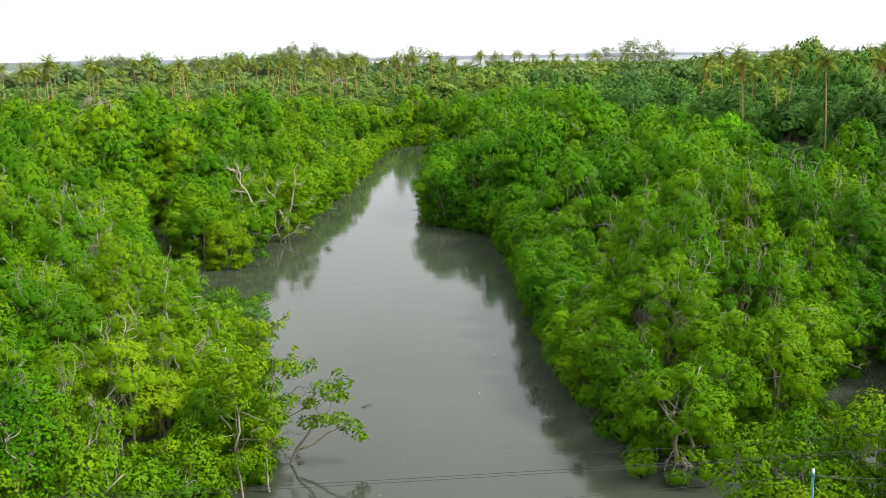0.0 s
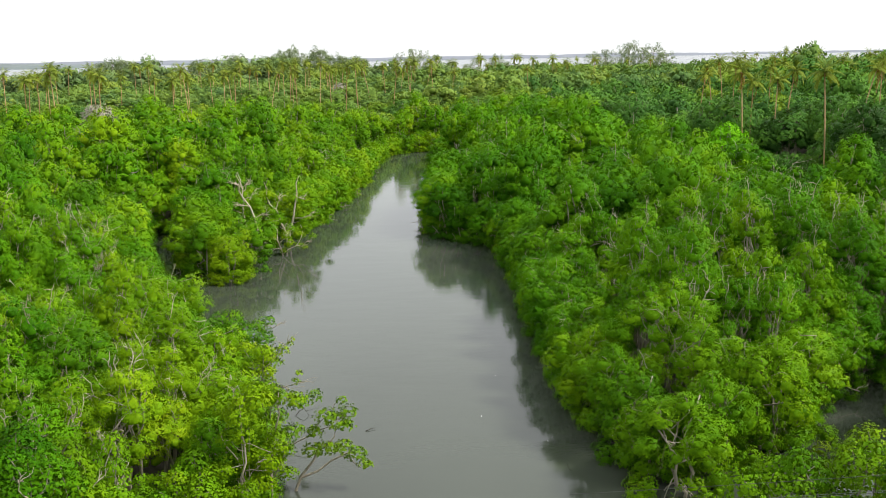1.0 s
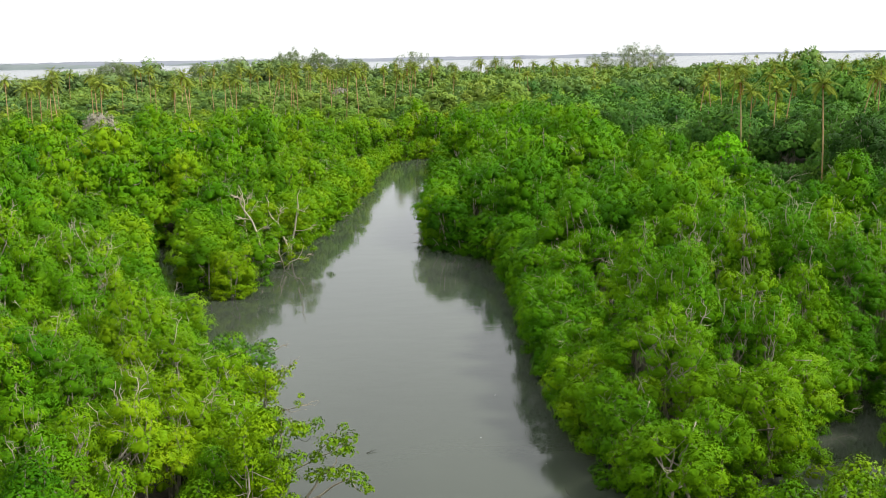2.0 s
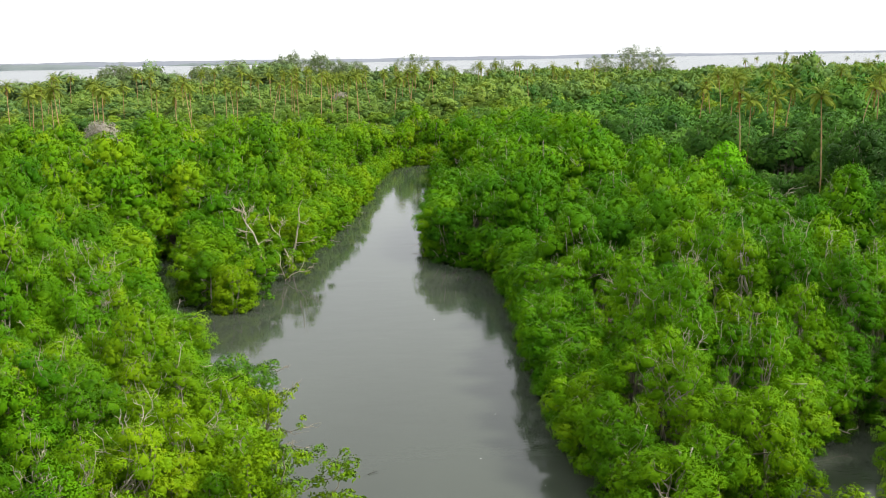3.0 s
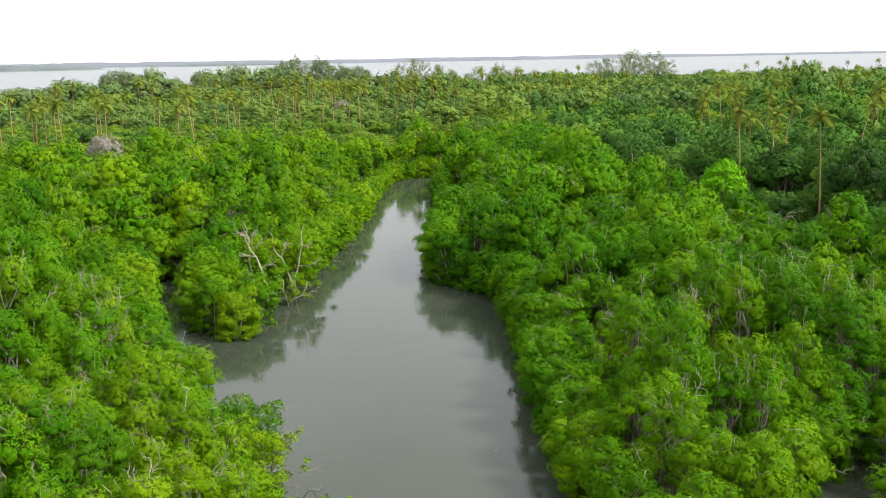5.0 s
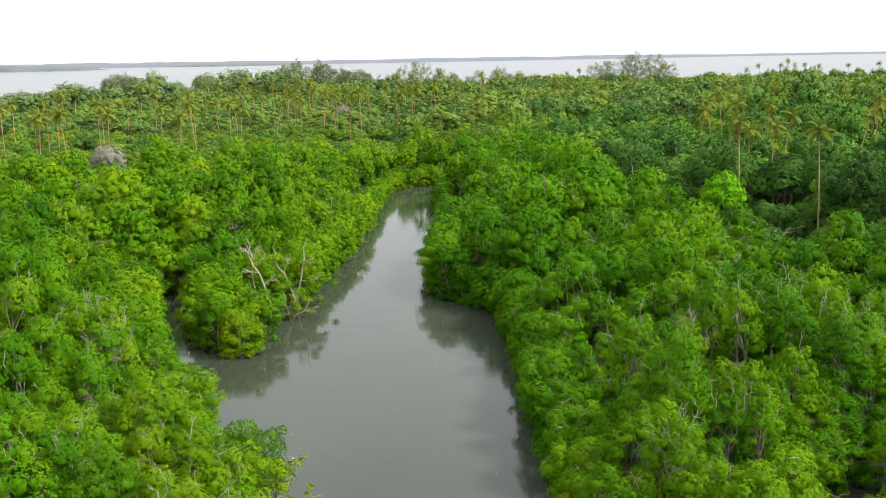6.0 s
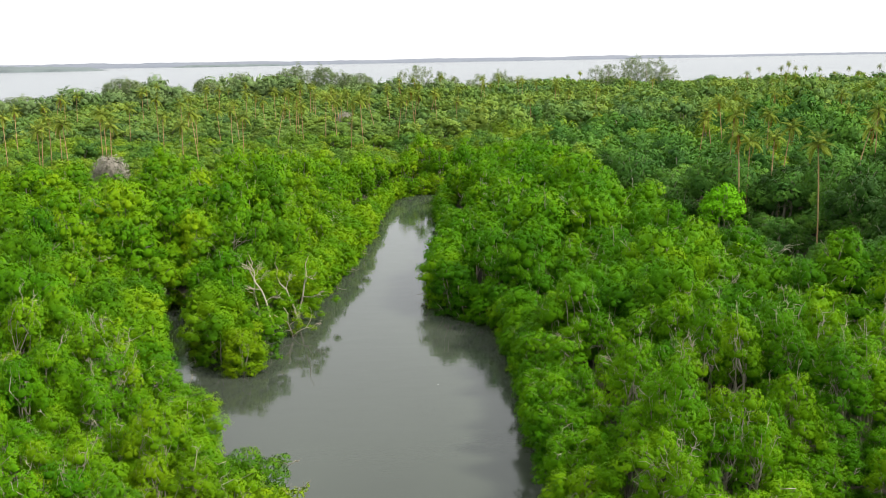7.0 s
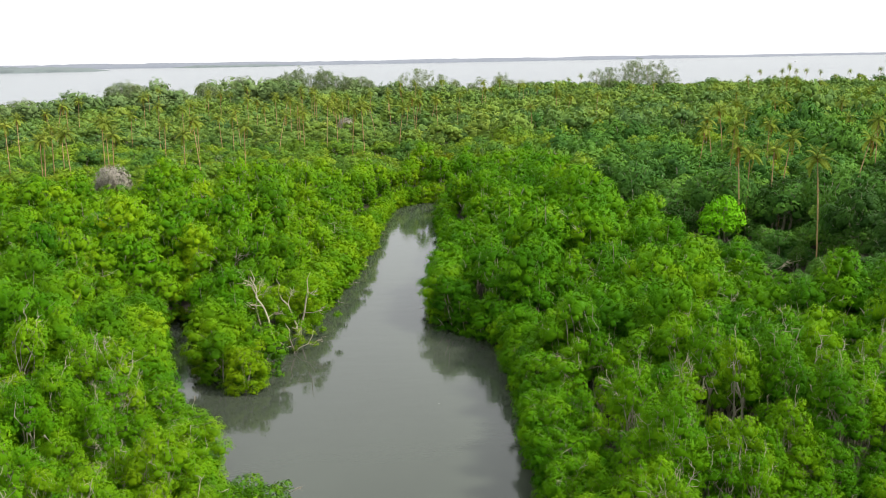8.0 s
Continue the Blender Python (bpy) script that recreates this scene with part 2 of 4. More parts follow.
def whorls(at, axis, count, length, half, simple=False, low=-0.25, high=0.3):
    """Rosettes of leaves round twig ends."""
    k = len(at)
    ref = np.where(np.abs(axis[:, 2:3]) > 0.9, [[1.0, 0, 0]], [[0, 0, 1.0]])
    t1 = unit(np.cross(axis, ref))
    t2 = np.cross(axis, t1)
    turn = rng.uniform(0, 6.28, (k, 1)) + np.arange(count) * 6.2832 / count + rng.normal(0, 0.35, (k, count))
    lift = rng.uniform(low, high + (0.1 if simple else 0.5), (k, count))
    flat = t1[:, None] * np.cos(turn)[..., None] + t2[:, None] * np.sin(turn)[..., None]
    way = unit(flat * np.cos(lift)[..., None] + axis[:, None] * np.sin(lift)[..., None])
    face = unit(axis[:, None] * np.cos(lift)[..., None] - flat * np.sin(lift)[..., None])
    where = np.repeat(at, count, 0)
    size = rng.uniform(0.75, 1.2, k * count)
    v, q = leaves(where, way.reshape(-1, 3), face.reshape(-1, 3), length * size, half * size, simple)
    return v, q, face.reshape(-1, 3)


core_bm = bmesh.new()
bmesh.ops.create_icosphere(core_bm, subdivisions=1, radius=1.0)
CORE_V = np.array([v.co[:] for v in core_bm.verts])
CORE_F = np.array([[v.index for v in f.verts] for f in core_bm.faces])
core_bm.free()


def crown_mass(lobes, step, count, length, half, simple=False, low=-0.25, ragged=0.07, floor=-9.0, soft=0.5, whole=0.6, core=(0.3, 0.66)):
    """Leaf rosettes over the outside of overlapping lobes (x, y, z, radius, height radius): vertices, faces, soft normals
    that follow the puffs, and a shade of its own for each puff."""
    lobes = np.asarray(lobes, float)
    at, axis, out, shade = [], [], [], []
    mid = lobes[:, :3].mean(0) - [0, 0, 0.5]
    for i, (x, y, z, r, rz) in enumerate(lobes):
        k = max(3, int(2 * math.pi * r * (r + rz) * 0.5 * (1 - low) / step ** 2))
        dz = rng.uniform(low, 1, k)
        az = rng.uniform(0, 6.2832, k)
        d = np.stack([np.cos(az) * np.sqrt(1 - dz * dz), np.sin(az) * np.sqrt(1 - dz * dz), dz], 1)
        knob = 1 + 0.14 * np.sin(3.1 * az + 5 * dz + i) * np.cos(4.3 * dz + i * 2)
        p = np.array([x, y, z]) + d * np.array([r, r, rz]) * (knob * rng.normal(1, ragged, k).clip(0.6, 1.25))[:, None]
        keep = p[:, 2] > floor
        for j, (x2, y2, z2, r2, rz2) in enumerate(lobes):
            if j != i:
                keep &= (((p - [x2, y2, z2]) / [r2, r2, rz2]) ** 2).sum(1) > 0.78
        at.append(p[keep])
        axis.append(unit(d[keep] + [0, 0, 0.22] + rng.normal(0, 0.16, (keep.sum(), 3))))
        out.append(unit(d[keep] + whole * unit(p[keep] - mid)))
        shade.append(np.full(keep.sum(), rng.uniform(0, 1)))
    v, q, face = whorls(np.concatenate(at), np.concatenate(axis), count, length, half, simple)
    corners = 3 if simple else 4
    nrm = np.repeat(unit(np.repeat(np.concatenate(out), count, 0) * soft + face * (1 - soft)), corners, 0)
    puff = np.repeat(np.concatenate(shade), count * corners)
    if simple:                      # the dense twigs and leaves inside each clump
        for x, y, z, r, rz in lobes[lobes[:, 2] > floor]:
            knot = CORE_V * rng.uniform(*core, (12, 1)) * [r, r, rz * 0.8] + [x, y, z - 0.2 * rz]
            q = np.concatenate([q, CORE_F + len(v)])
            v = np.concatenate([v, knot])
            nrm = np.concatenate([nrm, unit(CORE_V + whole * unit(knot - mid))])
            puff = np.concatenate([puff, np.full(12, 0.3)])
    return v, q, nrm, puff


def crown_mesh(name, mass, mat, tint=None):
    v, q, nrm, puff = mass
    return mesh_of(name, [(v, q)], mat, True, tint, puff, nrm)


def tube(path, radii, sides=5):
    path, n = np.asarray(path, float), len(path)
    radii = np.broadcast_to(radii, n)
    way = unit(np.gradient(path, axis=0))
    ref = np.array([0.31, 0.95, 0.05]) if abs(way[0][2]) > 0.7 else np.array([0, 0, 1.0])
    s = unit(np.cross(way, ref))
    u = np.cross(s, way)
    ang = np.arange(sides) * 6.2832 / sides
    v = path[:, None] + radii[:, None, None] * (s[:, None] * np.cos(ang)[None, :, None] + u[:, None] * np.sin(ang)[None, :, None])
    i, j = np.meshgrid(np.arange(n - 1), np.arange(sides), indexing="ij")
    j2 = (j + 1) % sides
    q = np.stack([i * sides + j, i * sides + j2, (i + 1) * sides + j2, (i + 1) * sides + j], -1)
    return v.reshape(-1, 3), q.reshape(-1, 4)


def kinked(p0, p1, wander, n=6, arc=0.0):
    """A crooked line between two points."""
    p0, p1 = np.asarray(p0, float), np.asarray(p1, float)
    t = np.linspace(0, 1, n)[:, None]
    bends = rng.normal(0, 1.35 * wander, (4, 3))
    sway = np.stack([np.interp(t[:, 0], (0, 0.33, 0.67, 1), bends[:, c]) for c in range(3)], 1) + rng.normal(0, 0.3 * wander, (n, 3))
    p = p0 + (p1 - p0) * t + sway * (np.sin(t * math.pi) ** 0.6)
    p[:, 2] += arc * np.sin(t[:, 0] * math.pi)
    return p


def limb(p0, p1, r0, r1, wander=0.15, n=6, sides=5, arc=0.0):
    return tube(kinked(p0, p1, wander, n, arc), np.linspace(r0, r1, n), sides)


def dead_limb(p0, way, length, r, forks=3):
    """A bare crooked branch with forks."""
    p0, way = np.asarray(p0, float), unit(np.asarray(way, float))
    tip = p0 + way * length
    path = kinked(p0, tip, length * 0.08, 7)
    out = [tube(path, np.linspace(r, r * 0.3, 7), 5)]
    for _ in range(forks):
        k = rng.integers(2, 6)
        d = unit(way + rng.normal(0, 0.65, 3))
        d[2] = abs(d[2]) * 0.7
        out.append(limb(path[k], path[k] + d * length * rng.uniform(0.3, 0.55), r * 0.55, r * 0.18, length * 0.05, 5, 4))
    return out


# ---- the plan: creek, inlet, side channel, coast ----
CREEK_Y = [0, 30, 42, 48, 52, 55, 58, 62, 66, 70, 74, 77, 84, 89, 91, 93, 95, 98, 101, 105, 109, 116, 128, 142, 150, 165, 185, 205, 213, 219]
CREEK_L = [-9, -8.8, -8.4, -9.2, -11.0, -13.0, -15.0, -16.4, -17.6, -19.0, -20.8, -22.6, -26.2, -28.4, -27.2, -20.8, -20.2, -18.6, -17.2, -16.6, -16.8, -17.2, -16.1, -14.3, -13.7, -12.9, -12.3, -11.7, -9.6, -5.0]
CREEK_R = [12.0, 11.2, 9.2, 7.6, 7.1, 6.7, 6.4, 6.1, 5.9, 5.7, 5.6, 5.5, 5.7, 5.8, 5.8, 5.6, 5.5, 5.4, 5.2, 4.8, 2.2, -2.8, -3.2, -0.9, 0.0, -1.4, -3.0, -2.2, 0.5, 3.0]


def to_segment(x, y, p, q):
    p, q = np.array(p, float), np.array(q, float)
    d = q - p
    t = np.clip(((x - p[0]) * d[0] + (y - p[1]) * d[1]) / (d @ d), 0, 1)
    return np.hypot(x - p[0] - t * d[0], y - p[1] - t * d[1])


def coast(x):
    return np.interp(x, [-420, -213, -130, 0, 60, 300, 520], [440, 505, 590, 650, 720, 730, 770])


def land(x, y):
    """Metres inland from the nearest water; negative over water."""
    x, y = np.asarray(x, float), np.asarray(y, float)
    creek = np.maximum(np.maximum(np.interp(y, CREEK_Y, CREEK_L) - x, x - np.interp(y, CREEK_Y, CREEK_R)), y - 219)
    inlet = to_segment(x, y, (-25.8, 88.5), (-34.6, 115.5)) - 1.2
    side = np.minimum(to_segment(x, y, (13.0, 40.4), (20.8, 46.8)) - 1.3, to_segment(x, y, (20.8, 46.8), (27.5, 57.0)) - 1.2)
    side = np.minimum(side, to_segment(x, y, (14.0, 39.0), (21.5, 39.5)) - 1.2)
    d = np.minimum(np.minimum(creek, inlet), side)
    return np.minimum(d, (coast(x) - y) * 0.5)


def ground_z(x, y):
    d = land(x, y)
    return np.clip((d - 4.0) * 0.3, -1.6, 0.3) + np.clip((d - 25) * 0.02, 0, 1.2)


xs = np.concatenate([[-4900, -2600, -1200, -700, -450], np.arange(-360, -62, 12), np.arange(-60, 62, 1.6), np.arange(66, 520, 12), [620, 900, 1500, 2600, 4900]])
ys = np.concatenate([[-900, -300, -100, -40], np.arange(-20, 20, 6), np.arange(20, 230, 1.7), np.arange(234, 800, 10), [850, 1000, 1600, 2600, 4900]])
gx, gy = np.meshgrid(xs, ys, indexing="ij")
gz = ground_z(gx, gy) + rng.normal(0, 0.04, gx.shape) * (land(gx, gy) > 1)
i, j = np.meshgrid(np.arange(len(xs) - 1), np.arange(len(ys) - 1), indexing="ij")
n = len(ys)
gq = np.stack([i * n + j, (i + 1) * n + j, (i + 1) * n + j + 1, i * n + j + 1], -1)
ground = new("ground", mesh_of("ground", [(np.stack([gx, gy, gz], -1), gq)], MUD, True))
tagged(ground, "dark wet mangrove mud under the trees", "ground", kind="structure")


def sheet(name, label, y0, y1, mat, rows=8):
    wx, wy = np.meshgrid(np.linspace(-4000, 4000, 9), np.linspace(y0, y1, rows), indexing="ij")
    i, j = np.meshgrid(np.arange(8), np.arange(rows - 1), indexing="ij")
    q = np.stack([i * rows + j, (i + 1) * rows + j, (i + 1) * rows + j + 1, i * rows + j + 1], -1)
    ob = new(name, mesh_of(name, [(np.stack([wx, wy, wx * 0], -1), q)], mat, True))
    return tagged(ob, label, "water", kind="structure")


sheet("water", "still grey-green murky creek water", -900, 400, WATER)
sheet("sea", "pale calm sea beyond the forest", 400, 4900, SEA)


# ---- distant shores ----
def ridge(name, label, y, x0, x1, depth, tops, mat, steps=160, rows=7):
    """A long low wooded shore with an uneven skyline."""
    t = np.linspace(0, 1, steps)
    x = x0 + (x1 - x0) * t
    top = np.interp(t, *tops) * (1 + 0.10 * np.sin(t * 61) * np.sin(t * 23) + rng.normal(0, 0.035, steps))
    s = np.linspace(0, 1, rows)
    yy = y + depth * (s - 0.0)[None] + 30 * np.sin(t * 40)[:, None] * (1 - s)[None]
    zz = top[:, None] * np.array([0, 0.45, 0.6, 0.72, 0.85, 1.0, 0.0])[None] - np.array([1.5, 0, 0, 0, 0, 0, 1.5])[None]
    zz[:, 1:-1] += rng.normal(0, 0.6, (steps, rows - 2))
    v = np.stack([np.repeat(x[:, None], rows, 1), yy, zz], -1)
    i, j = np.meshgrid(np.arange(steps - 1), np.arange(rows - 1), indexing="ij")
    q = np.stack([i * rows + j, (i + 1) * rows + j, (i + 1) * rows + j + 1, i * rows + j + 1], -1)
    ob = new(name, mesh_of(name, [(v, q)], mat, True))
    return tagged(ob, label, "island", kind="structure")


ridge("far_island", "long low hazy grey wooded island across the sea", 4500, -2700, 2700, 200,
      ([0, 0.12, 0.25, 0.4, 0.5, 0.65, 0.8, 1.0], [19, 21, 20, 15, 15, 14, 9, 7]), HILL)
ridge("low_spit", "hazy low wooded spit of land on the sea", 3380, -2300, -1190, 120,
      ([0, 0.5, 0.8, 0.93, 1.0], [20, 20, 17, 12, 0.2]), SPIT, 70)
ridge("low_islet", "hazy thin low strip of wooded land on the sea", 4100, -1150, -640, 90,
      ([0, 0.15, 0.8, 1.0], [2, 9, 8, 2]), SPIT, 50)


# ---- mangrove trees ----
def dome(radius, height, base, count, cone=0.0, bay=0.0, size=(0.17, 0.36)):
    """Crown of flattened uneven clumps over a ragged dome or cone: (x, y, z, radius, height radius).
    bay: the angle of a side on which the lower clumps are missing, so that stem and limbs show."""
    out = []
    mid = base + (height - base) * 0.35
    lump, phase = rng.integers(2, 5), rng.uniform(0, 6)
    for k in range(count):
        dz = 1 - 1.25 * (k + 0.5) / count
        a = k * 2.4 + rng.uniform(-0.45, 0.45)
        if dz < 0.5 and (a + phase) % 6.2832 < bay:
            continue
        wide_here = math.sqrt(1 - dz * dz) * (1 - cone) + cone * min(1.0, 1.05 * (1 - dz))
        q = radius * wide_here * (1 + 0.3 * math.sin(lump * a + phase)) * rng.uniform(0.62, 1.0)
        r = radius * rng.uniform(*size)
        z = mid + (height - mid - r) * dz * rng.uniform(0.78, 1.0) + rng.uniform(-0.4, 0.25)
        out.append((math.cos(a) * q, math.sin(a) * q, z, r, r * rng.uniform(0.6, 1.1)))
    return out


def skirt(radius, low, count):
    """Low outer puffs that hang to the water."""
    return [(math.cos(a) * radius * q, math.sin(a) * radius * q, rng.uniform(low, low + 1.7), radius * rng.uniform(0.17, 0.28), radius * rng.uniform(0.15, 0.24))
            for a, q in zip(np.arange(count) * 2.4 + rng.uniform(0, 1), rng.uniform(0.72, 0.98, count))]


def wood_of(lobes, height, r0, stems=3, bare=0, sides=5):
    """Trunks that fork towards the lobes; and bare limbs that stick out of the crown."""
    pieces, dead = [], []
    lobes = np.asarray(lobes, float)
    stems = min(stems, len(lobes))
    for s in range(stems):
        a = s * 6.2832 / stems + rng.uniform(-0.5, 0.5)
        foot = np.array([math.cos(a) * r0 * 2.2, math.sin(a) * r0 * 2.2, -0.4])
        fork = np.array([math.cos(a) * 0.5, math.sin(a) * 0.5, height * rng.uniform(0.35, 0.5)])
        pieces.append(limb(foot, fork, r0, r0 * 0.65, 0.12, 6, sides))
        mine = [k for k in range(len(lobes)) if k % stems == s]
        for k in mine[:3]:
            pieces.append(limb(fork, lobes[k][:3] + [0, 0, lobes[k][4] * 0.8], r0 * 0.5, r0 * 0.16, 0.32, 7, 4))
    for k in range(bare):
        b = lobes[rng.integers(len(lobes))]
        out = unit(np.array([b[0], b[1], 1.6 + rng.uniform(0, 1.2)]) + rng.normal(0, 0.4, 3))
        dead.append(dead_limb(b[:3] + out * b[3] * 0.3, out, min(b[3], 0.85) * rng.uniform(1.5, 2.6), min(r0, 0.12) * 0.34))
    return pieces, dead


DETAIL = [(0.115, 5, 0.082, 0.029), (0.155, 3, 0.122, 0.048, True), (0.34, 3, 0.235, 0.105, True), (2.0, 4, 0.9, 0.4, True), (0.205, 3, 0.16, 0.064, True), (0.25, 3, 0.185, 0.076, True)]
KINDS = []     # (lobes, height, trunk radius, stems, bare limbs, lowest leaves)
for k in range(6):
    h = 7.0 + 0.7 * (k % 3)
    KINDS.append((dome((2.2, 1.9, 2.35, 2.0, 2.1, 2.25)[k], h, 1.8, (40, 36, 44, 40, 30, 42)[k], cone=(k % 2) * 0.6, bay=(0.8, 2.2, 0.6, 1.4, 2.6, 1.2)[k], size=(0.18, 0.40)), h, 0.11, 2 + k % 3, (1, 4, 2, 1, 6, 3)[k], -0.08))
for k in range(4):
    h = 5.6 + 0.3 * k
    KINDS.append((dome(2.2, h, 1.6, 32) + skirt(2.2, 0.3, 19), h, 0.10, 3, (1, 0, 2, 1)[k], -0.3))


def prop_roots(reach=1.1, count=7):
    out = []
    for k in range(count):
        a = k * 6.2832 / count + rng.uniform(-0.3, 0.3)
        top = np.array([0.1 * math.cos(a), 0.1 * math.sin(a), rng.uniform(0.8, 1.4)])
        foot = np.array([math.cos(a) * reach, math.sin(a) * reach, -0.7])
        out.append(limb(top, foot, 0.035, 0.025, 0.05, 6, 4, 0.35))
    return out


def mangrove(kind, detail, label, leaf=LEAF, bank="west"):
    lobes, h, r0, stems, bare, low = KINDS[kind]
    tree = new("mangrove_tree")
    wood, dead = wood_of(lobes, h, r0, stems, bare)
    trunk = part("trunk", mesh_of("trunk", wood, BARK, True), tree)
    part("crown", crown_mesh("crown", crown_mass(lobes, *DETAIL[detail], low=low, ragged=0.13, soft=0.72, whole=0.4, floor=h * 0.36 if kind < 6 else -9), leaf), tree)
    for limbs in dead:
        part("bare_branch", mesh_of("bare_branch", limbs, BARE, True), trunk, "pale leafless branch")
    if kind >= 6:
        part("prop_root", mesh_of("prop_root", prop_roots(), BARK, True), trunk, "arching grey prop roots")
    return tagged(tree, label, "tree", "mangroves on the %s bank" % bank)


LABELS = ["bushy green mangrove tree in the creekside stand", "tall green mangrove with pale bare limbs", "rounded leafy mangrove with a crooked stem",
          "upright yellow-green mangrove in dense forest", "sparse mangrove with many bleached branches", "full green mangrove crown in dense forest",
          "low mangrove hanging over the murky water", "bushy mangrove skirting the creek bank", "creek-edge mangrove with bare twigs", "leafy waterside mangrove on prop roots"]


def scatter(x0, x1, y0, y1, gap, jitter=0.42):
    """A loose triangular planting."""
    out = []
    for r, y in enumerate(np.arange(y0, y1, gap * 0.88)):
        for x in np.arange(x0 + (r % 2) * gap * 0.5, x1, gap):
            out.append((x + rng.uniform(-jitter, jitter) * gap, y + rng.uniform(-jitter, jitter) * gap))
    return np.array(out)


def in_wedge(p, margin=9.0):
    return np.abs(p[:, 0]) < p[:, 1] * 0.53 + margin


def stature(x, y):
    """How tall the wood stands: lower at the water, taller inland."""
    d = land(x, y)
    return 0.72 + 0.36 * np.clip((d - 1) / 14, 0, 1) + 0.10 * np.sin(x * 0.21 + 1.3) * np.cos(y * 0.17)


CLEAR = [(-29.7, 61.5, 1.6), (-30.7, 75.2, 1.6), (-36.2, 113.2, 1.4), (12.4, 82.2, 1.6), (16.0, 62.3, 1.6), (20.2, 66.7, 1.7), (34.5, 108.7, 1.6), (-9.3, 40.2, 1.3), (-8.7, 42.2, 1.3), (-11.0, 53.2, 1.5), (-13.6, 57.4, 2.0), (-21.1, 92.4, 3.3), (-18.0, 110.0, 3.3), (-17.4, 105.2, 3.0), (-20.6, 104.4, 2.6), (45.2, 154, 5.2), (43.0, 143, 3.5), (-66.6, 188, 4.4), (-64.5, 181, 5.6), (-62.5, 175, 5.2), (-60.8, 170, 3.6), (-22.9, 109.6, 2.0), (-22.4, 106.6, 2.4), (-17.6, 100.4, 2.8), (-20.6, 100.0, 2.0), (-9.6, 37.0, 2.6), (-9.8, 33.4, 2.4), (-18.6, 95.6, 2.3)]    # room for the single trees below


def bank_row(x0, x1, sign, ys, back):
    """Places along the water's edge, one after another, each the same way back from it."""
    out = []
    for y in ys:
        for x in np.arange(x0, x1, 0.1)[::sign]:
            if land(x, y) > back:
                if not out or math.hypot(x - out[-1][0], y - out[-1][1]) > 2.5:
                    out.append((x + rng.uniform(0, 0.5) * sign, y))
                break
    return out


fringe = bank_row(-4, 40, 1, np.arange(30, 216, 0.5), 2.4) + bank_row(-60, -6, -1, np.arange(30, 88, 0.5), 1.75) + bank_row(-27, -6, -1, np.arange(93, 216, 0.5), 1.75)
spots = scatter(-105, 75, 28, 238, 3.75)
spots = spots[in_wedge(spots) & (land(spots[:, 0], spots[:, 1]) > 1.9)]
for bx, by in fringe:
    spots = spots[np.hypot(spots[:, 0] - bx, spots[:, 1] - by) > 2.6]
spots = np.vstack([spots, fringe])
for cx, cy, cr in CLEAR:
    spots = spots[np.hypot(spots[:, 0] - cx, spots[:, 1] - cy) > cr]
jungle_edge = np.interp(spots[:, 0], [-70, -45, 0, 25, 34, 62], [185, 205, 238, 238, 114, 94])
spots = spots[spots[:, 1] < jungle_edge]


def fill(pts, x0, x1, y0, y1, gap, room, allowed):
    """Adds a tree wherever a wide gap was left."""
    for x, y in scatter(x0, x1, y0, y1, gap * 0.5, 0.2):
        if allowed(x, y) and all(math.hypot(x - cx, y - cy) > cr for cx, cy, cr in room):
            if np.min((pts[:, 0] - x) ** 2 + (pts[:, 1] - y) ** 2) > gap * gap:
                pts = np.vstack([pts, (x, y)])
    return pts


spots = spots[(np.hypot(spots[:, 0] - 43.5, spots[:, 1] - 168) > 5.0)]
spots = fill(spots, -45, 34, 30, 112, 2.5, CLEAR, lambda x, y: land(x, y) > 2.0 and abs(x) < y * 0.53 + 9)
spots = fill(spots, -60, 26, 112, 236, 3.3, CLEAR, lambda x, y: land(x, y) > 2.2 and y < np.interp(x, [-70, -45, 0, 25], [185, 205, 238, 238]))
spots = spots[np.argsort(spots[:, 1] + 0.25 * np.abs(spots[:, 0]))]
near, rest = spots[:290], spots[290:]
protos = {}
for n_tree, (x, y) in enumerate(near):
    d = float(land(x, y))
    kind = int(6 + rng.integers(4)) if d < 4.6 else int(rng.integers(6))
    detail = 0 if n_tree < 36 else 1 if n_tree < 220 else 4
    s = float(stature(x, y) * rng.uniform(0.74, 1.34))
    if kind >= 6:
        s = float(rng.uniform(0.85, 1.15))
    m = pose(x, y, float(ground_z(x, y)), rng.normal(0, 3), rng.normal(0, 3), rng.uniform(0, 360))
    deep = bool(x > 0 and y > 53) if rng.uniform() < (0.6 if x < -24 and y > 62 else 0.85) else bool(x < 0)       # shade-darkened leaves prevail on the east bank
    leaf = LEAF_SHADED if deep else LEAF_YOUNG if x < -12 and y < 56 and rng.uniform() < 0.5 else LEAF
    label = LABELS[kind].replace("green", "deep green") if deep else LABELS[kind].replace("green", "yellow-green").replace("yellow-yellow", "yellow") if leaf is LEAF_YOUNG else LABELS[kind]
    bank = "east" if x > 0 else "west"
    if (kind, detail, leaf.name) not in protos:
        protos[kind, detail, leaf.name] = mangrove(kind, detail, label, leaf, bank)
        protos[kind, detail, leaf.name].matrix_basis = m
    else:
        tagged(copy_thing(protos[kind, detail, leaf.name], m @ Matrix.Diagonal((s * (0.86 if kind < 6 else 1), s * (0.86 if kind < 6 else 1), s * rng.uniform(0.92, 1.15), 1))), group="mangroves on the %s bank" % bank)


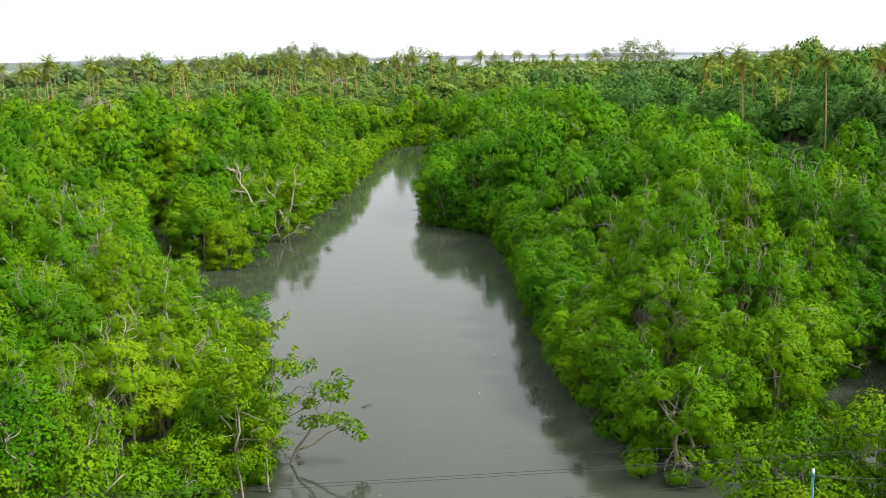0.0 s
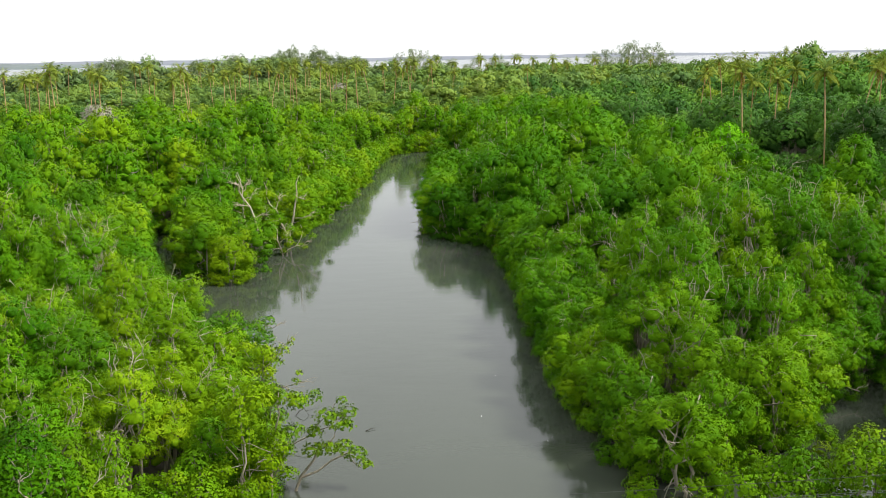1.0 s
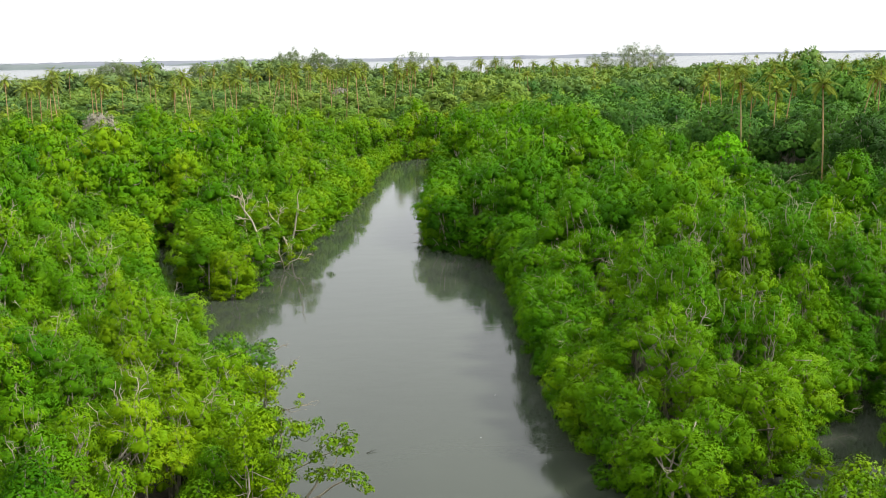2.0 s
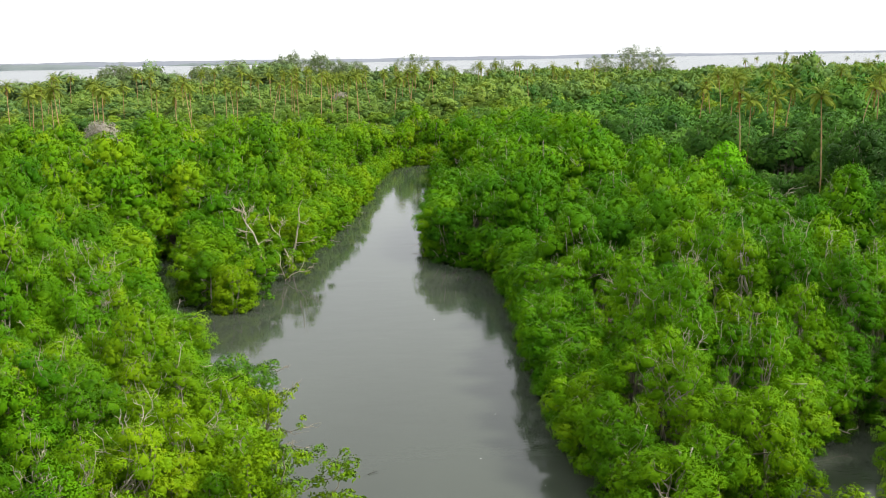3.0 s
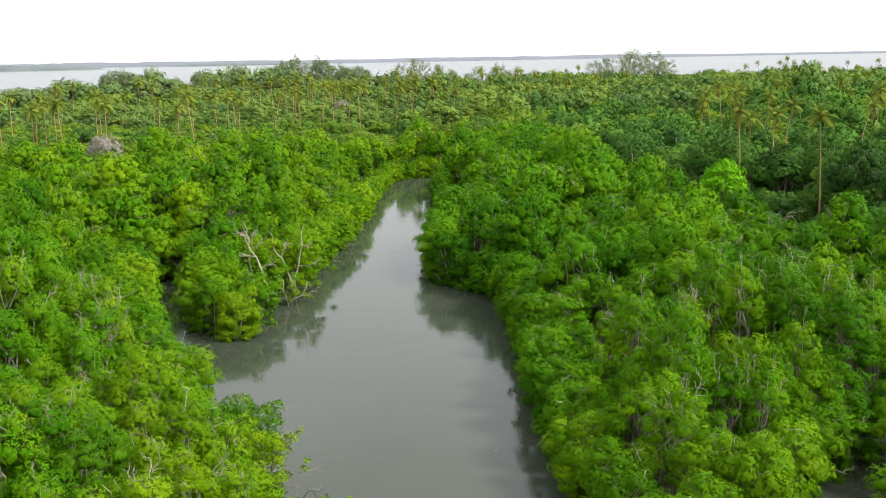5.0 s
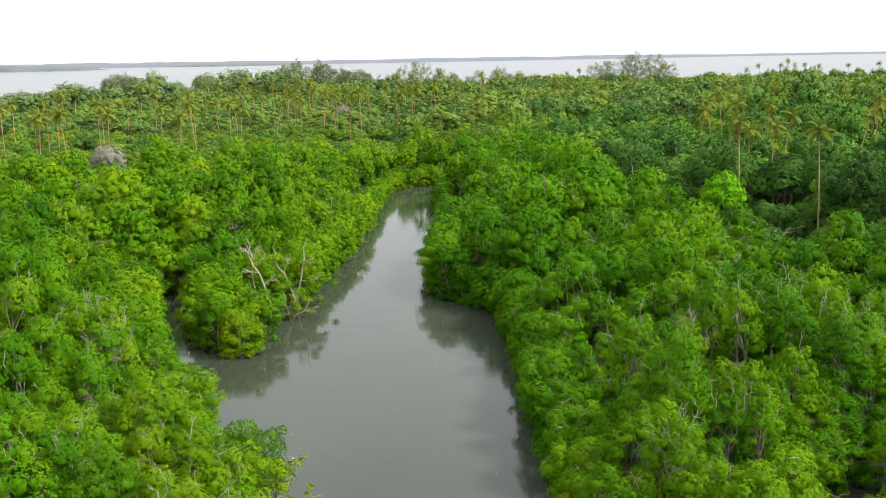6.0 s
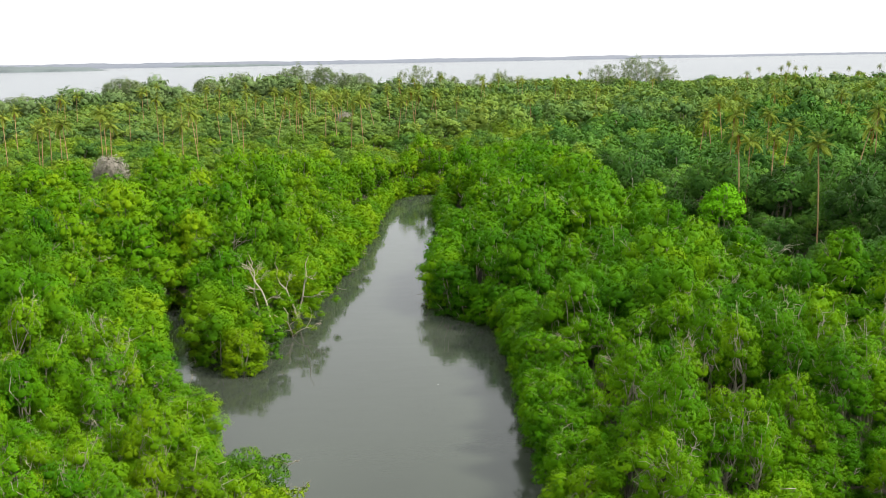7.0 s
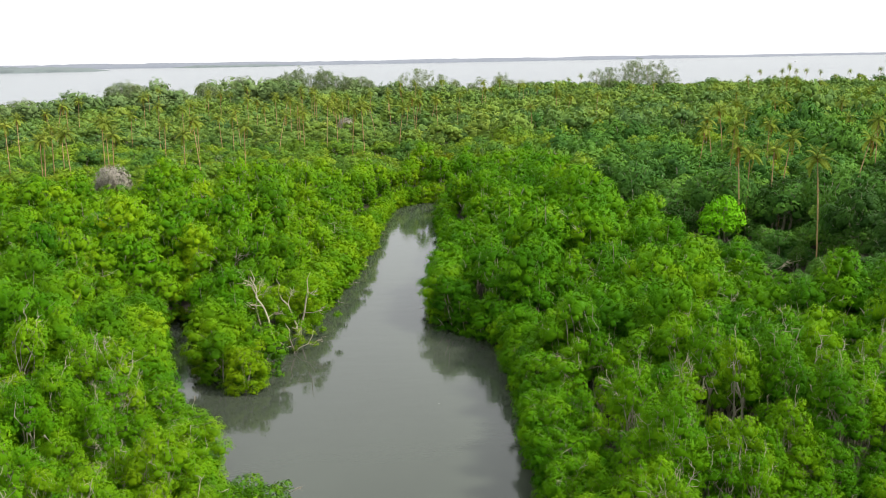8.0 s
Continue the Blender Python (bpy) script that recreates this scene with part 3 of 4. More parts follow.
def stand(name, label, places, templates, mat, woods=(), wood_mat=BARK):
    """Many trees joined: leaves, and stems as a part."""
    pv, pq, pt, pn, pp, wv = [], [], [], [], [], []
    at = 0
    for x, y, s, sz, k in places:
        a = rng.uniform(0, 6.2832)
        turn = np.array([[math.cos(a) * s, -math.sin(a) * s, 0], [math.sin(a) * s, math.cos(a) * s, 0], [0, 0, s * sz]])
        foot = np.array([x, y, float(ground_z(x, y))])
        v, q, nrm, puff = templates[int(k)]
        pv.append(v @ turn.T + foot)
        pq.append(q + at)
        at += len(v)
        pt.append(np.full(len(v), rng.uniform(0, 1)))
        pn.append(nrm @ (turn / s).T)
        pp.append(puff)
        if woods:
            wv += [(w @ turn.T + foot, q2) for w, q2 in woods[int(k) % len(woods)]]
    ob = new(name, crown_mesh(name, (np.concatenate(pv), np.concatenate(pq), unit(np.concatenate(pn)), np.concatenate(pp)), mat, np.concatenate(pt)))
    tagged(ob, label, "forest", kind="stuff")
    if wv:
        tagged(part("stems", mesh_of("stems", wv, wood_mat, True), ob, "pale grey stems and limbs"), kind="stuff")
    return ob


MID = [dome((2.3, 2.1, 2.5, 2.2, 2.3, 2.4)[k], KINDS[k][1], 1.8, (22, 20, 25, 22, 17, 23)[k], cone=(k % 2) * 0.5, bay=(0, 1.6, 0, 0.8, 1.8, 0)[k], size=(0.25, 0.46)) for k in range(6)]
MID += [dome(2.2, KINDS[k][1], 1.6, 18, size=(0.25, 0.44)) + skirt(2.2, 0.3, 19) for k in range(6, 10)]
mid_leaf = [crown_mass(MID[k], *DETAIL[2], low=KINDS[k][5], ragged=0.11, floor=KINDS[k][1] * 0.3 if k < 6 else -9, soft=0.85, whole=0.5, core=(0.42, 0.74)) for k in range(10)]
mid_leaf += [crown_mass(MID[k], *DETAIL[5], low=KINDS[k][5], ragged=0.11, floor=KINDS[k][1] * 0.3 if k < 6 else -9, soft=0.85, whole=0.5, core=(0.42, 0.74)) for k in range(10)]      # the same, with finer leaves, for the nearer trees
mid_wood = []
for k in range(10):
    lob = np.asarray(MID[k])
    w = [limb((0, 0, -0.3), lob[2][:3], 0.11, 0.05, 0.25, 4, 3), limb((0.2, 0, 2), lob[5][:3] + [0, 0, 0.4], 0.08, 0.03, 0.25, 4, 3), limb((0.2, 0, 2), lob[-3][:3] + [0, 0, 0.4], 0.08, 0.03, 0.25, 4, 3)]
    for _ in range((1, 3, 2, 1, 5, 2, 1, 0, 1, 1)[k]):
        b = lob[rng.integers(len(lob))]
        o = unit(np.array([b[0], b[1], 2.0]) + rng.normal(0, 0.5, 3))
        w.append(limb(b[:3], b[:3] + o * rng.uniform(0.9, 1.6), 0.06, 0.02, 0.12, 5, 3))
        w.append(limb(b[:3] + o * 0.5, b[:3] + o * 0.6 + rng.normal(0, 0.5, 3), 0.04, 0.015, 0.06, 4, 3))
    mid_wood.append(w)


def rows_for(pts):
    out = []
    for x, y in pts:
        d = float(land(x, y))
        k = 6 + rng.integers(4) if d < 4.6 else rng.integers(6)
        s = stature(x, y) * rng.uniform(0.74, 1.36) * (1.05 + 0.10 * min(1, y / 200)) if k < 6 else rng.uniform(0.9, 1.25) * np.interp(y, [150, 185], [1.0, 0.75])
        slim = 0.81 if k < 6 else 1.0
        out.append((x, y, float(s * slim), float(rng.uniform(0.9, 1.15) / slim), int(k) + (10 if y + 0.25 * abs(x) < 128 else 0)))
    return out


left = rest[:, 0] < np.interp(rest[:, 1], CREEK_Y, (np.array(CREEK_L) + np.array(CREEK_R)) / 2)
# some western trees get the darker leaves, painting the shade between crowns
shaded = left & (rest[:, 0] < -26) & (rest[:, 1] < 150) & (rng.uniform(0, 1, len(rest)) < 0.4)
stand("mangrove_forest", "dense bright green mangrove canopy beside the creek", rows_for(rest[left & ~shaded]), mid_leaf, LEAF, mid_wood)
stand("mangrove_forest", "mangroves in a shade-darkened green among the brighter canopy", rows_for(rest[shaded]), mid_leaf, LEAF_SHADED, mid_wood)
stand("mangrove_forest", "dense green mangrove canopy with pale bare limbs", rows_for(rest[~left]), mid_leaf, LEAF_SHADED, mid_wood)

# ---- woods inland, as far as the coast ----
wide = [dome(q, 10.5, 3.6, 22, bay=0.9, size=(0.24, 0.46)) for q in (3.4, 3.9, 4.3, 3.6, 4.6)]
broad = [dome(4.6, 10.5, 3.6, 16, size=(0.22, 0.4)) for _ in range(5)]
wide_leaf = [crown_mass(l, 0.78, 3, 0.56, 0.25, True, low=-0.05, ragged=0.14, floor=4.0, soft=0.92, whole=0.5, core=(0.48, 0.8)) for l in wide]
far_leaf = [crown_mass(l, *DETAIL[3], low=-0.1, ragged=0.18, floor=4.0, soft=0.93, whole=0.5, core=(0.58, 0.86)) for l in broad]
wide_wood = [[limb((0, 0, -0.3), np.asarray(l[1][:3]), 0.22, 0.1, 0.3, 5, 4), limb((0, 0, 4), np.asarray(l[4][:3]), 0.13, 0.06, 0.3, 5, 3), limb((0, 0, 4), np.asarray(l[6][:3]), 0.13, 0.06, 0.3, 5, 3)] for l in wide]
far_wood = [[limb((0, 0, -0.3), np.asarray(l[k][:3]), 0.2, 0.08, 0.3, 4, 3) for k in (0, 3)] for l in broad]
woods = scatter(-330, 420, 90, 780, 6.4)
woods = woods[in_wedge(woods, 16) & (land(woods[:, 0], woods[:, 1]) > 3)]
edge = np.interp(woods[:, 0], [-70, -45, 0, 25, 34, 62], [188, 208, 240, 240, 117, 97])
woods = woods[woods[:, 1] > edge]
woods = woods[np.hypot(woods[:, 0] - 45.2, woods[:, 1] - 154) > 6.0]
for cx, cy, cr in ((42.8, 147.5, 4.0), (43.0, 140, 6.0), (41.5, 132, 4.0), (54.0, 128, 4.0), (43.5, 168.0, 4.0), (49.5, 138.0, 3.0)):
    woods = woods[np.hypot(woods[:, 0] - cx, woods[:, 1] - cy) > cr]
woods = woods[np.hypot(woods[:, 0] + 66.6, woods[:, 1] - 188) > 6.0]
thin = (woods[:, 1] < 330) | (rng.uniform(0, 1, len(woods)) < np.interp(woods[:, 1], [330, 500, 760], [0.8, 0.42, 0.33]))
woods = woods[thin]
woods = woods[(woods[:, 0] < 30) | (woods[:, 1] > 200) | (rng.uniform(0, 1, len(woods)) > 0.14)]
woods = fill(woods, 36, 130, 120, 240, 5.0, [(45.2, 154, 6.0), (43.0, 140, 6.0), (41.5, 132, 4.0), (54.0, 128, 4.0), (43.5, 168.0, 4.0), (49.5, 138.0, 3.0)], lambda x, y: y > np.interp(x, [34, 62], [117, 97]) and x < y * 0.53 + 9)
woods = fill(woods, -130, 34, 184, 300, 3.7, [(-66.6, 188, 6.0)], lambda x, y: land(x, y) > 4 and y > np.interp(x, [-70, -45, 0, 25, 34], [188, 208, 240, 240, 117]) and abs(x) < y * 0.53 + 9)
right_side = (woods[:, 0] > 30) & (woods[:, 1] < 330)
dark = right_side & (rng.uniform(0, 1, len(woods)) < np.interp(woods[:, 1], [190, 250, 330], [0.85, 0.6, 0.35]))
close = woods[:, 1] < 300
front = right_side & (woods[:, 1] < np.interp(woods[:, 0], [30, 60, 100], [190, 175, 200]))


def wood_rows(pts, grow):
    """Trees of a stand; far in the east they stand taller."""
    out = []
    for x, y in pts:
        east = float(np.clip((x - 66) / 40, 0, 1) * np.clip((y - 170) / 50, 0, 1) * np.clip((430 - y) / 100, 0, 1))
        low = float(np.clip((20 - x) / 25, 0, 1) * np.clip((500 - y) / 60, 0, 1))       # the palm groves in the west stand over low wood
        out.append((x, y, float(rng.uniform(0.64, 1.34) * grow * (1 - 0.12 * low)), float(rng.uniform(0.8, 1.2) * (1 + 0.4 * east) * (1 - 0.2 * low)), int(rng.integers(5))))
    return out


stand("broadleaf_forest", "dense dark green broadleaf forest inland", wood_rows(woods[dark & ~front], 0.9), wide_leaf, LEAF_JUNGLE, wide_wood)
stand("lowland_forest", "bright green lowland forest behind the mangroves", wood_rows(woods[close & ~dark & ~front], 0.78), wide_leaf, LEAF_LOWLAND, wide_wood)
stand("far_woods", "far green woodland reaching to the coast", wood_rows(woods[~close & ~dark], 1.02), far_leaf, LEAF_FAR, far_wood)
beach = scatter(-320, 420, 420, 780, 8.5)
inland = coast(beach[:, 0]) - beach[:, 1]
beach = beach[in_wedge(beach, 16) & (inland > 6) & (inland < np.interp(beach[:, 0], [-100, 60, 120], [75, 60, 34]))]
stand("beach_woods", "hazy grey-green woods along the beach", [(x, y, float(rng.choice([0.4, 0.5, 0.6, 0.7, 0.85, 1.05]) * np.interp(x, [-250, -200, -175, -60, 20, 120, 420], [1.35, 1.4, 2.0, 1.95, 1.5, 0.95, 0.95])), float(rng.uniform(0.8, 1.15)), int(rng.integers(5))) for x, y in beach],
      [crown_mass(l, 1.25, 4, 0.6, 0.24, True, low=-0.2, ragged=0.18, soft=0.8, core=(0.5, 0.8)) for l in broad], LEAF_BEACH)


def broadleaf(k, leaf, label):
    tree = new("broadleaf_tree")
    wood, dead = wood_of(wide[k], 10.5, 0.24, 2, (0, 3, 1, 0)[k])
    trunk = part("trunk", mesh_of("trunk", wood, BARK, True), tree)
    part("crown", crown_mesh("crown", crown_mass(wide[k], 0.45, 4, 0.32, 0.12, True, low=-0.25, floor=4.0), leaf), tree)
    for limbs in dead:
        part("bare_branch", mesh_of("bare_branch", limbs, BARE, True), trunk, "pale leafless branch")
    return tagged(tree, label, "tree", "broadleaf trees behind the mangroves")


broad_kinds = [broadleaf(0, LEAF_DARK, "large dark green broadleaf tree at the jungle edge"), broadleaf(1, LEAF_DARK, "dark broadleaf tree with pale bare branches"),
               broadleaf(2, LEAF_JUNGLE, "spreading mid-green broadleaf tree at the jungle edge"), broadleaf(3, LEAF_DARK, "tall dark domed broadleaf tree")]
for k, (x, y) in enumerate(woods[front]):
    s = float(rng.uniform(0.7, 1.15) * (0.52 if 34 < x < 58 and y < 153 else 1.0))       # lower before the bright crown
    m = pose(x, y, float(ground_z(x, y)), 0, 0, rng.uniform(0, 360))
    if k < 4:
        broad_kinds[k].matrix_basis = m
    else:
        copy_thing(broad_kinds[int(rng.integers(4))], m @ Matrix.Diagonal((s, s, s * rng.uniform(0.85, 1.15), 1)))


for x, y in ((39.5, 137), (42.5, 139.5), (46, 138), (40.5, 142.5), (47.5, 142), (43, 135.5), (39.8, 131.5), (42.6, 131), (52.5, 128), (55.5, 126.5), (55.8, 130), (44.5, 143.5), (50.5, 144), (49.5, 138.5), (52.0, 149.0), (54.5, 147.5), (57.5, 150.0), (48.5, 146.5), (59.5, 145.0), (51.5, 153.5), (56.0, 143.0),
             (58.5, 158.0), (62.0, 160.0), (60.5, 164.5), (64.5, 165.5), (67.0, 161.5), (63.0, 170.0), (67.5, 169.0), (61.0, 175.0), (70.5, 165.5), (69.5, 173.0), (65.5, 155.5), (72.5, 160.0), (61.5, 153.0), (57.0, 163.0), (73.5, 168.5), (43.0, 150.0), (46.0, 149.0), (48.0, 151.5), (41.5, 147.0), (44.5, 146.5)):
    s = float(rng.uniform(0.32, 0.46))       # undergrowth in the clearings
    copy_thing(broad_kinds[2], pose(x, y, float(ground_z(x, y)) - 1.1, 0, 0, rng.uniform(0, 360)) @ Matrix.Diagonal((s, s, s, 1)))
for k, (x, y, s) in enumerate(((47.5, 158.5, 0.62), (50.5, 157.0, 0.66), (53.5, 160.5, 0.72), (51.5, 164.5, 0.74), (55.5, 165.0, 0.7), (55.0, 154.5, 0.5), (58.5, 154.5, 0.52), (42.5, 158.5, 0.66), (52.0, 138.5, 0.42), (53.0, 141.5, 0.44), (57.0, 169.5, 0.7))):
    copy_thing(broad_kinds[(2, 1, 0)[k % 3]], pose(x, y, float(ground_z(x, y)) - 1.4, 0, 0, 97 * k) @ Matrix.Diagonal((s, s, s, 1)))       # half-grown trees round the bright crown


# ---- coconut palms ----
def frond_mesh(length, droop, mat, pairs=15):
    t = np.linspace(0, 1, 8)
    line = np.stack([length * (t - 0.12 * droop * t ** 2), 0 * t, length * (0.42 * t - (0.35 + 0.45 * droop) * t ** 2)], 1)
    pieces = [tube(line, np.linspace(0.05, 0.012, 8), 3)]
    s = np.repeat(np.linspace(0.12, 0.99, pairs), 2)
    at = np.stack([np.interp(s, t, line[:, k]) for k in range(3)], 1)
    side = np.tile([1.0, -1.0], pairs)
    way = unit(np.stack([0.55 + 0 * s, side * 0.7, -0.6 - 0.8 * rng.uniform(0, 1, len(s))], 1))
    span = length * 0.22 * np.sin(np.clip(s, 0.08, 0.96) * math.pi) ** 0.6 + 0.12
    pieces.append(leaves(at, way, unit(np.stack([0 * s, -side * 0.4, 1 + 0 * s], 1)), span, 0.055))
    return mesh_of("frond", pieces, mat)


FRONDS = [frond_mesh(2.9, 0.9, LEAF_PALM, 22), frond_mesh(2.8, 1.3, LEAF_PALM, 22), frond_mesh(2.6, 0.6, LEAF_PALM, 20)]
DEAD_FROND = frond_mesh(2.8, 1.7, LEAF_DEAD, 10)
nut_bm = bmesh.new()
bmesh.ops.create_icosphere(nut_bm, subdivisions=1, radius=0.14, matrix=Matrix.Diagonal((1, 1, 1.2, 1)))
NUT = bm_mesh("coconut", nut_bm, LEAF_DEAD)


def palm(height, lean, fronds, dead, label):
    tree = new("coconut_palm")
    t = np.linspace(0, 1, 12)
    line = np.stack([lean * height * t ** 1.6, 0.25 * np.sin(t * 3.0) * lean * height * 0.4, height * t - 0.4 * (1 - t)], 1)
    radii = 0.125 - 0.04 * t + 0.07 * np.exp(-t * 12) + 0.006 * (np.arange(12) % 2)
    part("trunk", mesh_of("trunk", [tube(line, radii, 8)], PALM_BARK, True), tree)
    top = line[-1]
    for k in range(fronds):
        turn = k * 137.5 + rng.uniform(-15, 15)
        rise = 72 - 112 * (k / fronds) + rng.uniform(-8, 8)
        part("frond", FRONDS[(0, 1, 0, 2)[k % 4] if rise < 40 else 2], tree, m=pose(*top, 0, -rise, turn))
    for k in range(dead):
        part("dry_frond", DEAD_FROND, tree, "hanging brown dry frond", pose(*(top - [0, 0, 0.15]), 0, 48 + 12 * k, k * 120 + 40))
    for k in range(4):
        part("coconut", NUT, tree, "yellow-brown coconut", pose(*(top + [0.3 * math.cos(k * 1.5), 0.3 * math.sin(k * 1.5), -0.28 - 0.1 * (k % 2)])))
    return tagged(tree, label, "palm tree", "coconut palms")


PALMS_LEFT = [(-110, 239), (-118, 264), (-86, 202), (-96, 231), (-91, 226), (-87, 242), (-70, 199), (-98, 298), (-90, 301), (-60, 218), (-89, 334), (-68, 263), (-94, 403), (-66, 283), (-76, 192), (-77, 262), (-60, 233)]
PALMS_MID = [(-65, 303), (-67, 328), (-70, 356), (-62, 354), (-53, 331), (-47, 311), (-57, 411), (-51, 382), (-49, 279), (-33, 294), (-35, 329), (-39, 393), (-31, 406), (-27, 315), (-21, 376), (-21, 500), (-11, 422), (-6, 380), (7, 615), (18, 481), (31, 541), (37, 456), (44, 445)]
PALMS_MORE = [(-46, 217), (-60, 324), (-82, 192), (-80, 225), (-88, 323), (-41, 278), (-36, 290), (-23, 273), (-2, 311), (17, 401), (-63, 284), (-14, 284), (29, 317), (-27, 274), (-36, 330), (-10, 307), (6, 406), (-64, 383), (-22, 311)]
PALMS_RIGHT = [(57, 215), (63, 223), (70, 240), (78, 250), (70, 207), (55, 185), (96, 227), (116, 281), (123, 319), (138, 313), (92, 207), (71, 165), (89, 196), (99, 286), (106, 298), (49, 157), (51.5, 161), (61, 172), (58, 168), (53.8, 134.5)]
PALMS_COAST = [(229, 697, 18), (242, 697, 18), (247, 697, 21), (254, 697, 18), (259, 697, 18), (271, 697, 17), (280, 697, 14), (291, 697, 17), (297, 697, 14), (312, 697, 18), (236, 697, 14), (91, 697, 15), (98, 697, 17)]
palm_kinds = [palm(17.0, 0.02, 18, 1, "tall slender coconut palm above the forest"), palm(17.0, 0.10, 16, 2, "leaning coconut palm with brown dry fronds"),
              palm(17.0, -0.05, 20, 0, "straight coconut palm with a full green crown"), palm(17.0, 0.18, 15, 1, "strongly leaning coconut palm in the forest")]
palm_rows = [(x, y, 17.2 + rng.uniform(-2.2, 1.6)) for x, y in PALMS_LEFT + PALMS_MID + PALMS_MORE + PALMS_RIGHT] + PALMS_COAST
for _ in range(46):                       # further palms scattered through the woods
    x = rng.uniform(-150, 180)
    palm_rows.append((x, rng.uniform(300, 560), rng.uniform(14, 19)))
for k, (x, y, top) in enumerate(palm_rows):
    kind = k if k < 4 else int(rng.choice(4, p=[0.36, 0.26, 0.26, 0.12]))
    if (x, y) == (53.8, 134.5):
        kind = 2
    s = float(top / 17.0)
    m = pose(x, y, float(ground_z(x, y)), 0, 0, rng.uniform(0, 360))
    if k < 4:
        palm_kinds[k].matrix_basis = m
    else:
        copy_thing(palm_kinds[kind], m @ Matrix.Diagonal((1, 1, s, 1)))


# ---- casuarinas along the beach ----
def casuarina(height, radius, label, boughs, step, half, lift):
    tree = new("casuarina_tree")
    lobes, wood = [], []
    trunk = kinked((0, 0, -0.4), (rng.normal(0, 0.6), rng.normal(0, 0.6), height * 0.93), 0.3, 9)
    wood.append(tube(trunk, np.linspace(0.32, 0.06, 9), 6))
    for k in range(boughs):
        t = lift + (0.98 - lift) * k / boughs
        a = k * 2.4
        reach = radius * math.sin(math.pi * (0.25 + 0.55 * (t - lift) / (0.98 - lift))) * rng.uniform(0.4, 1.15)
        p = np.array([np.interp(t, np.linspace(0, 1, 9), trunk[:, c]) for c in range(3)])
        tip = p + [math.cos(a) * reach, math.sin(a) * reach, radius * rng.uniform(0.1, 0.4)]
        wood.append(limb(p, tip, 0.11, 0.04, 0.2, 5, 4))
        lobes.append((*tip, radius * rng.uniform(0.2, 0.36), radius * rng.uniform(0.22, 0.42)))
    part("trunk", mesh_of("trunk", wood, BARK, True), tree)
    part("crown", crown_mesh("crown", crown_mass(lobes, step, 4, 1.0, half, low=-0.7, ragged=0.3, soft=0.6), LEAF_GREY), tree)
    return tagged(tree, label, "tree", "casuarinas along the beach")


# x, y, height, crown radius
GROVE = [(-212, 478, 15.0, 4.5), (-203, 470, 15.7, 3.9), (-195, 492, 12.0, 2.9), (-172, 498, 21.4, 3.2), (-171, 512, 22.4, 4.5), (-162, 504, 22.2, 4.4), (-162, 517, 20.3, 3.0), (-142, 520, 17.7, 3.4), (-135, 541, 20.9, 4.1), (-133, 555, 19.2, 3.9), (-115, 549, 23.5, 4.8),
         (-113, 563, 21.9, 3.6), (-96, 554, 22.7, 3.3), (-94, 568, 21.7, 3.0), (-88, 553, 25.7, 3.6), (-85, 568, 27.1, 4.3), (-75, 585, 24.3, 3.8), (-69, 571, 26.4, 5.0), (-66, 586, 22.5, 3.1), (-57, 573, 22.6, 3.7), (-50, 589, 21.8, 3.8), (-44, 575, 20.3, 3.0)]
THIN_TREES = [(-189, 506, 17.9, 2.4), (-154, 529, 21.6, 2.5), (-82, 586, 24.4, 2.8), (-25, 600, 22.8, 3.5), (-16, 615, 25.8, 4.0), (-9, 605, 23.8, 3.2), (-2, 619, 21.7, 3.3), (7, 615, 18.0, 3.3), (19, 640, 15.4, 4.1), (22, 630, 18.8, 3.0), (36, 658, 19.1, 3.9),
              (40, 649, 21.1, 3.4), (47, 668, 16.4, 3.1), (110, 697, 21.3, 4.9), (115, 684, 23.3, 5.2), (130, 696, 24.9, 3.7), (133, 683, 27.7, 4.0), (139, 694, 28.3, 3.7), (142, 681, 24.4, 4.4), (150, 693, 26.5, 5.3), (154, 680, 20.7, 3.6), (162, 691, 21.2, 4.9)]
for rows, kinds in ((GROVE, [casuarina(24, 5.0, "dense grey-green casuarina in the grove by the sea", 50, 0.95, 0.12, 0.12), casuarina(24, 5.0, "full round casuarina on the shoreline", 44, 0.95, 0.13, 0.2)]),
                    (THIN_TREES, [casuarina(24, 5.0, "tall grey feathery casuarina with an open crown", 30, 0.9, 0.08, 0.3), casuarina(24, 5.0, "slim wispy casuarina with a bare stem", 24, 0.95, 0.08, 0.42)])):
    for k, (x, y, top, wide_to) in enumerate(rows):
        m = pose(x, y, float(ground_z(x, y)), 0, 0, rng.uniform(0, 360)) @ Matrix.Diagonal((wide_to / 4.4, wide_to / 4.4, top / 24, 1))
        if k >= 2:
            copy_thing(kinds[k % 2], m)
    for k in (0, 1):
        x, y, top, wide_to = rows[k]
        kinds[k].matrix_basis = pose(x, y, float(ground_z(x, y))) @ Matrix.Diagonal((wide_to / 4.4, wide_to / 4.4, top / 24, 1))


# ---- single trees that stand out ----
def single(name, label, lobes, wood, at, detail, leaf=LEAF, dead=(), wood_mat=BARK, low=-0.4, ragged=0.12, bare_mat=BARE):
    tree = new(name)
    trunk = part("trunk", mesh_of("trunk", wood, wood_mat, True), tree)
    if len(lobes):
        part("crown", crown_mesh("crown", crown_mass(lobes, *detail, low=low, ragged=ragged), leaf), tree)
    for limbs in dead:
        part("bare_branch", mesh_of("bare_branch", limbs, bare_mat, True), trunk, "bleached leafless branch")
    tree.matrix_basis = pose(*at)
    return tagged(tree, label, "tree")


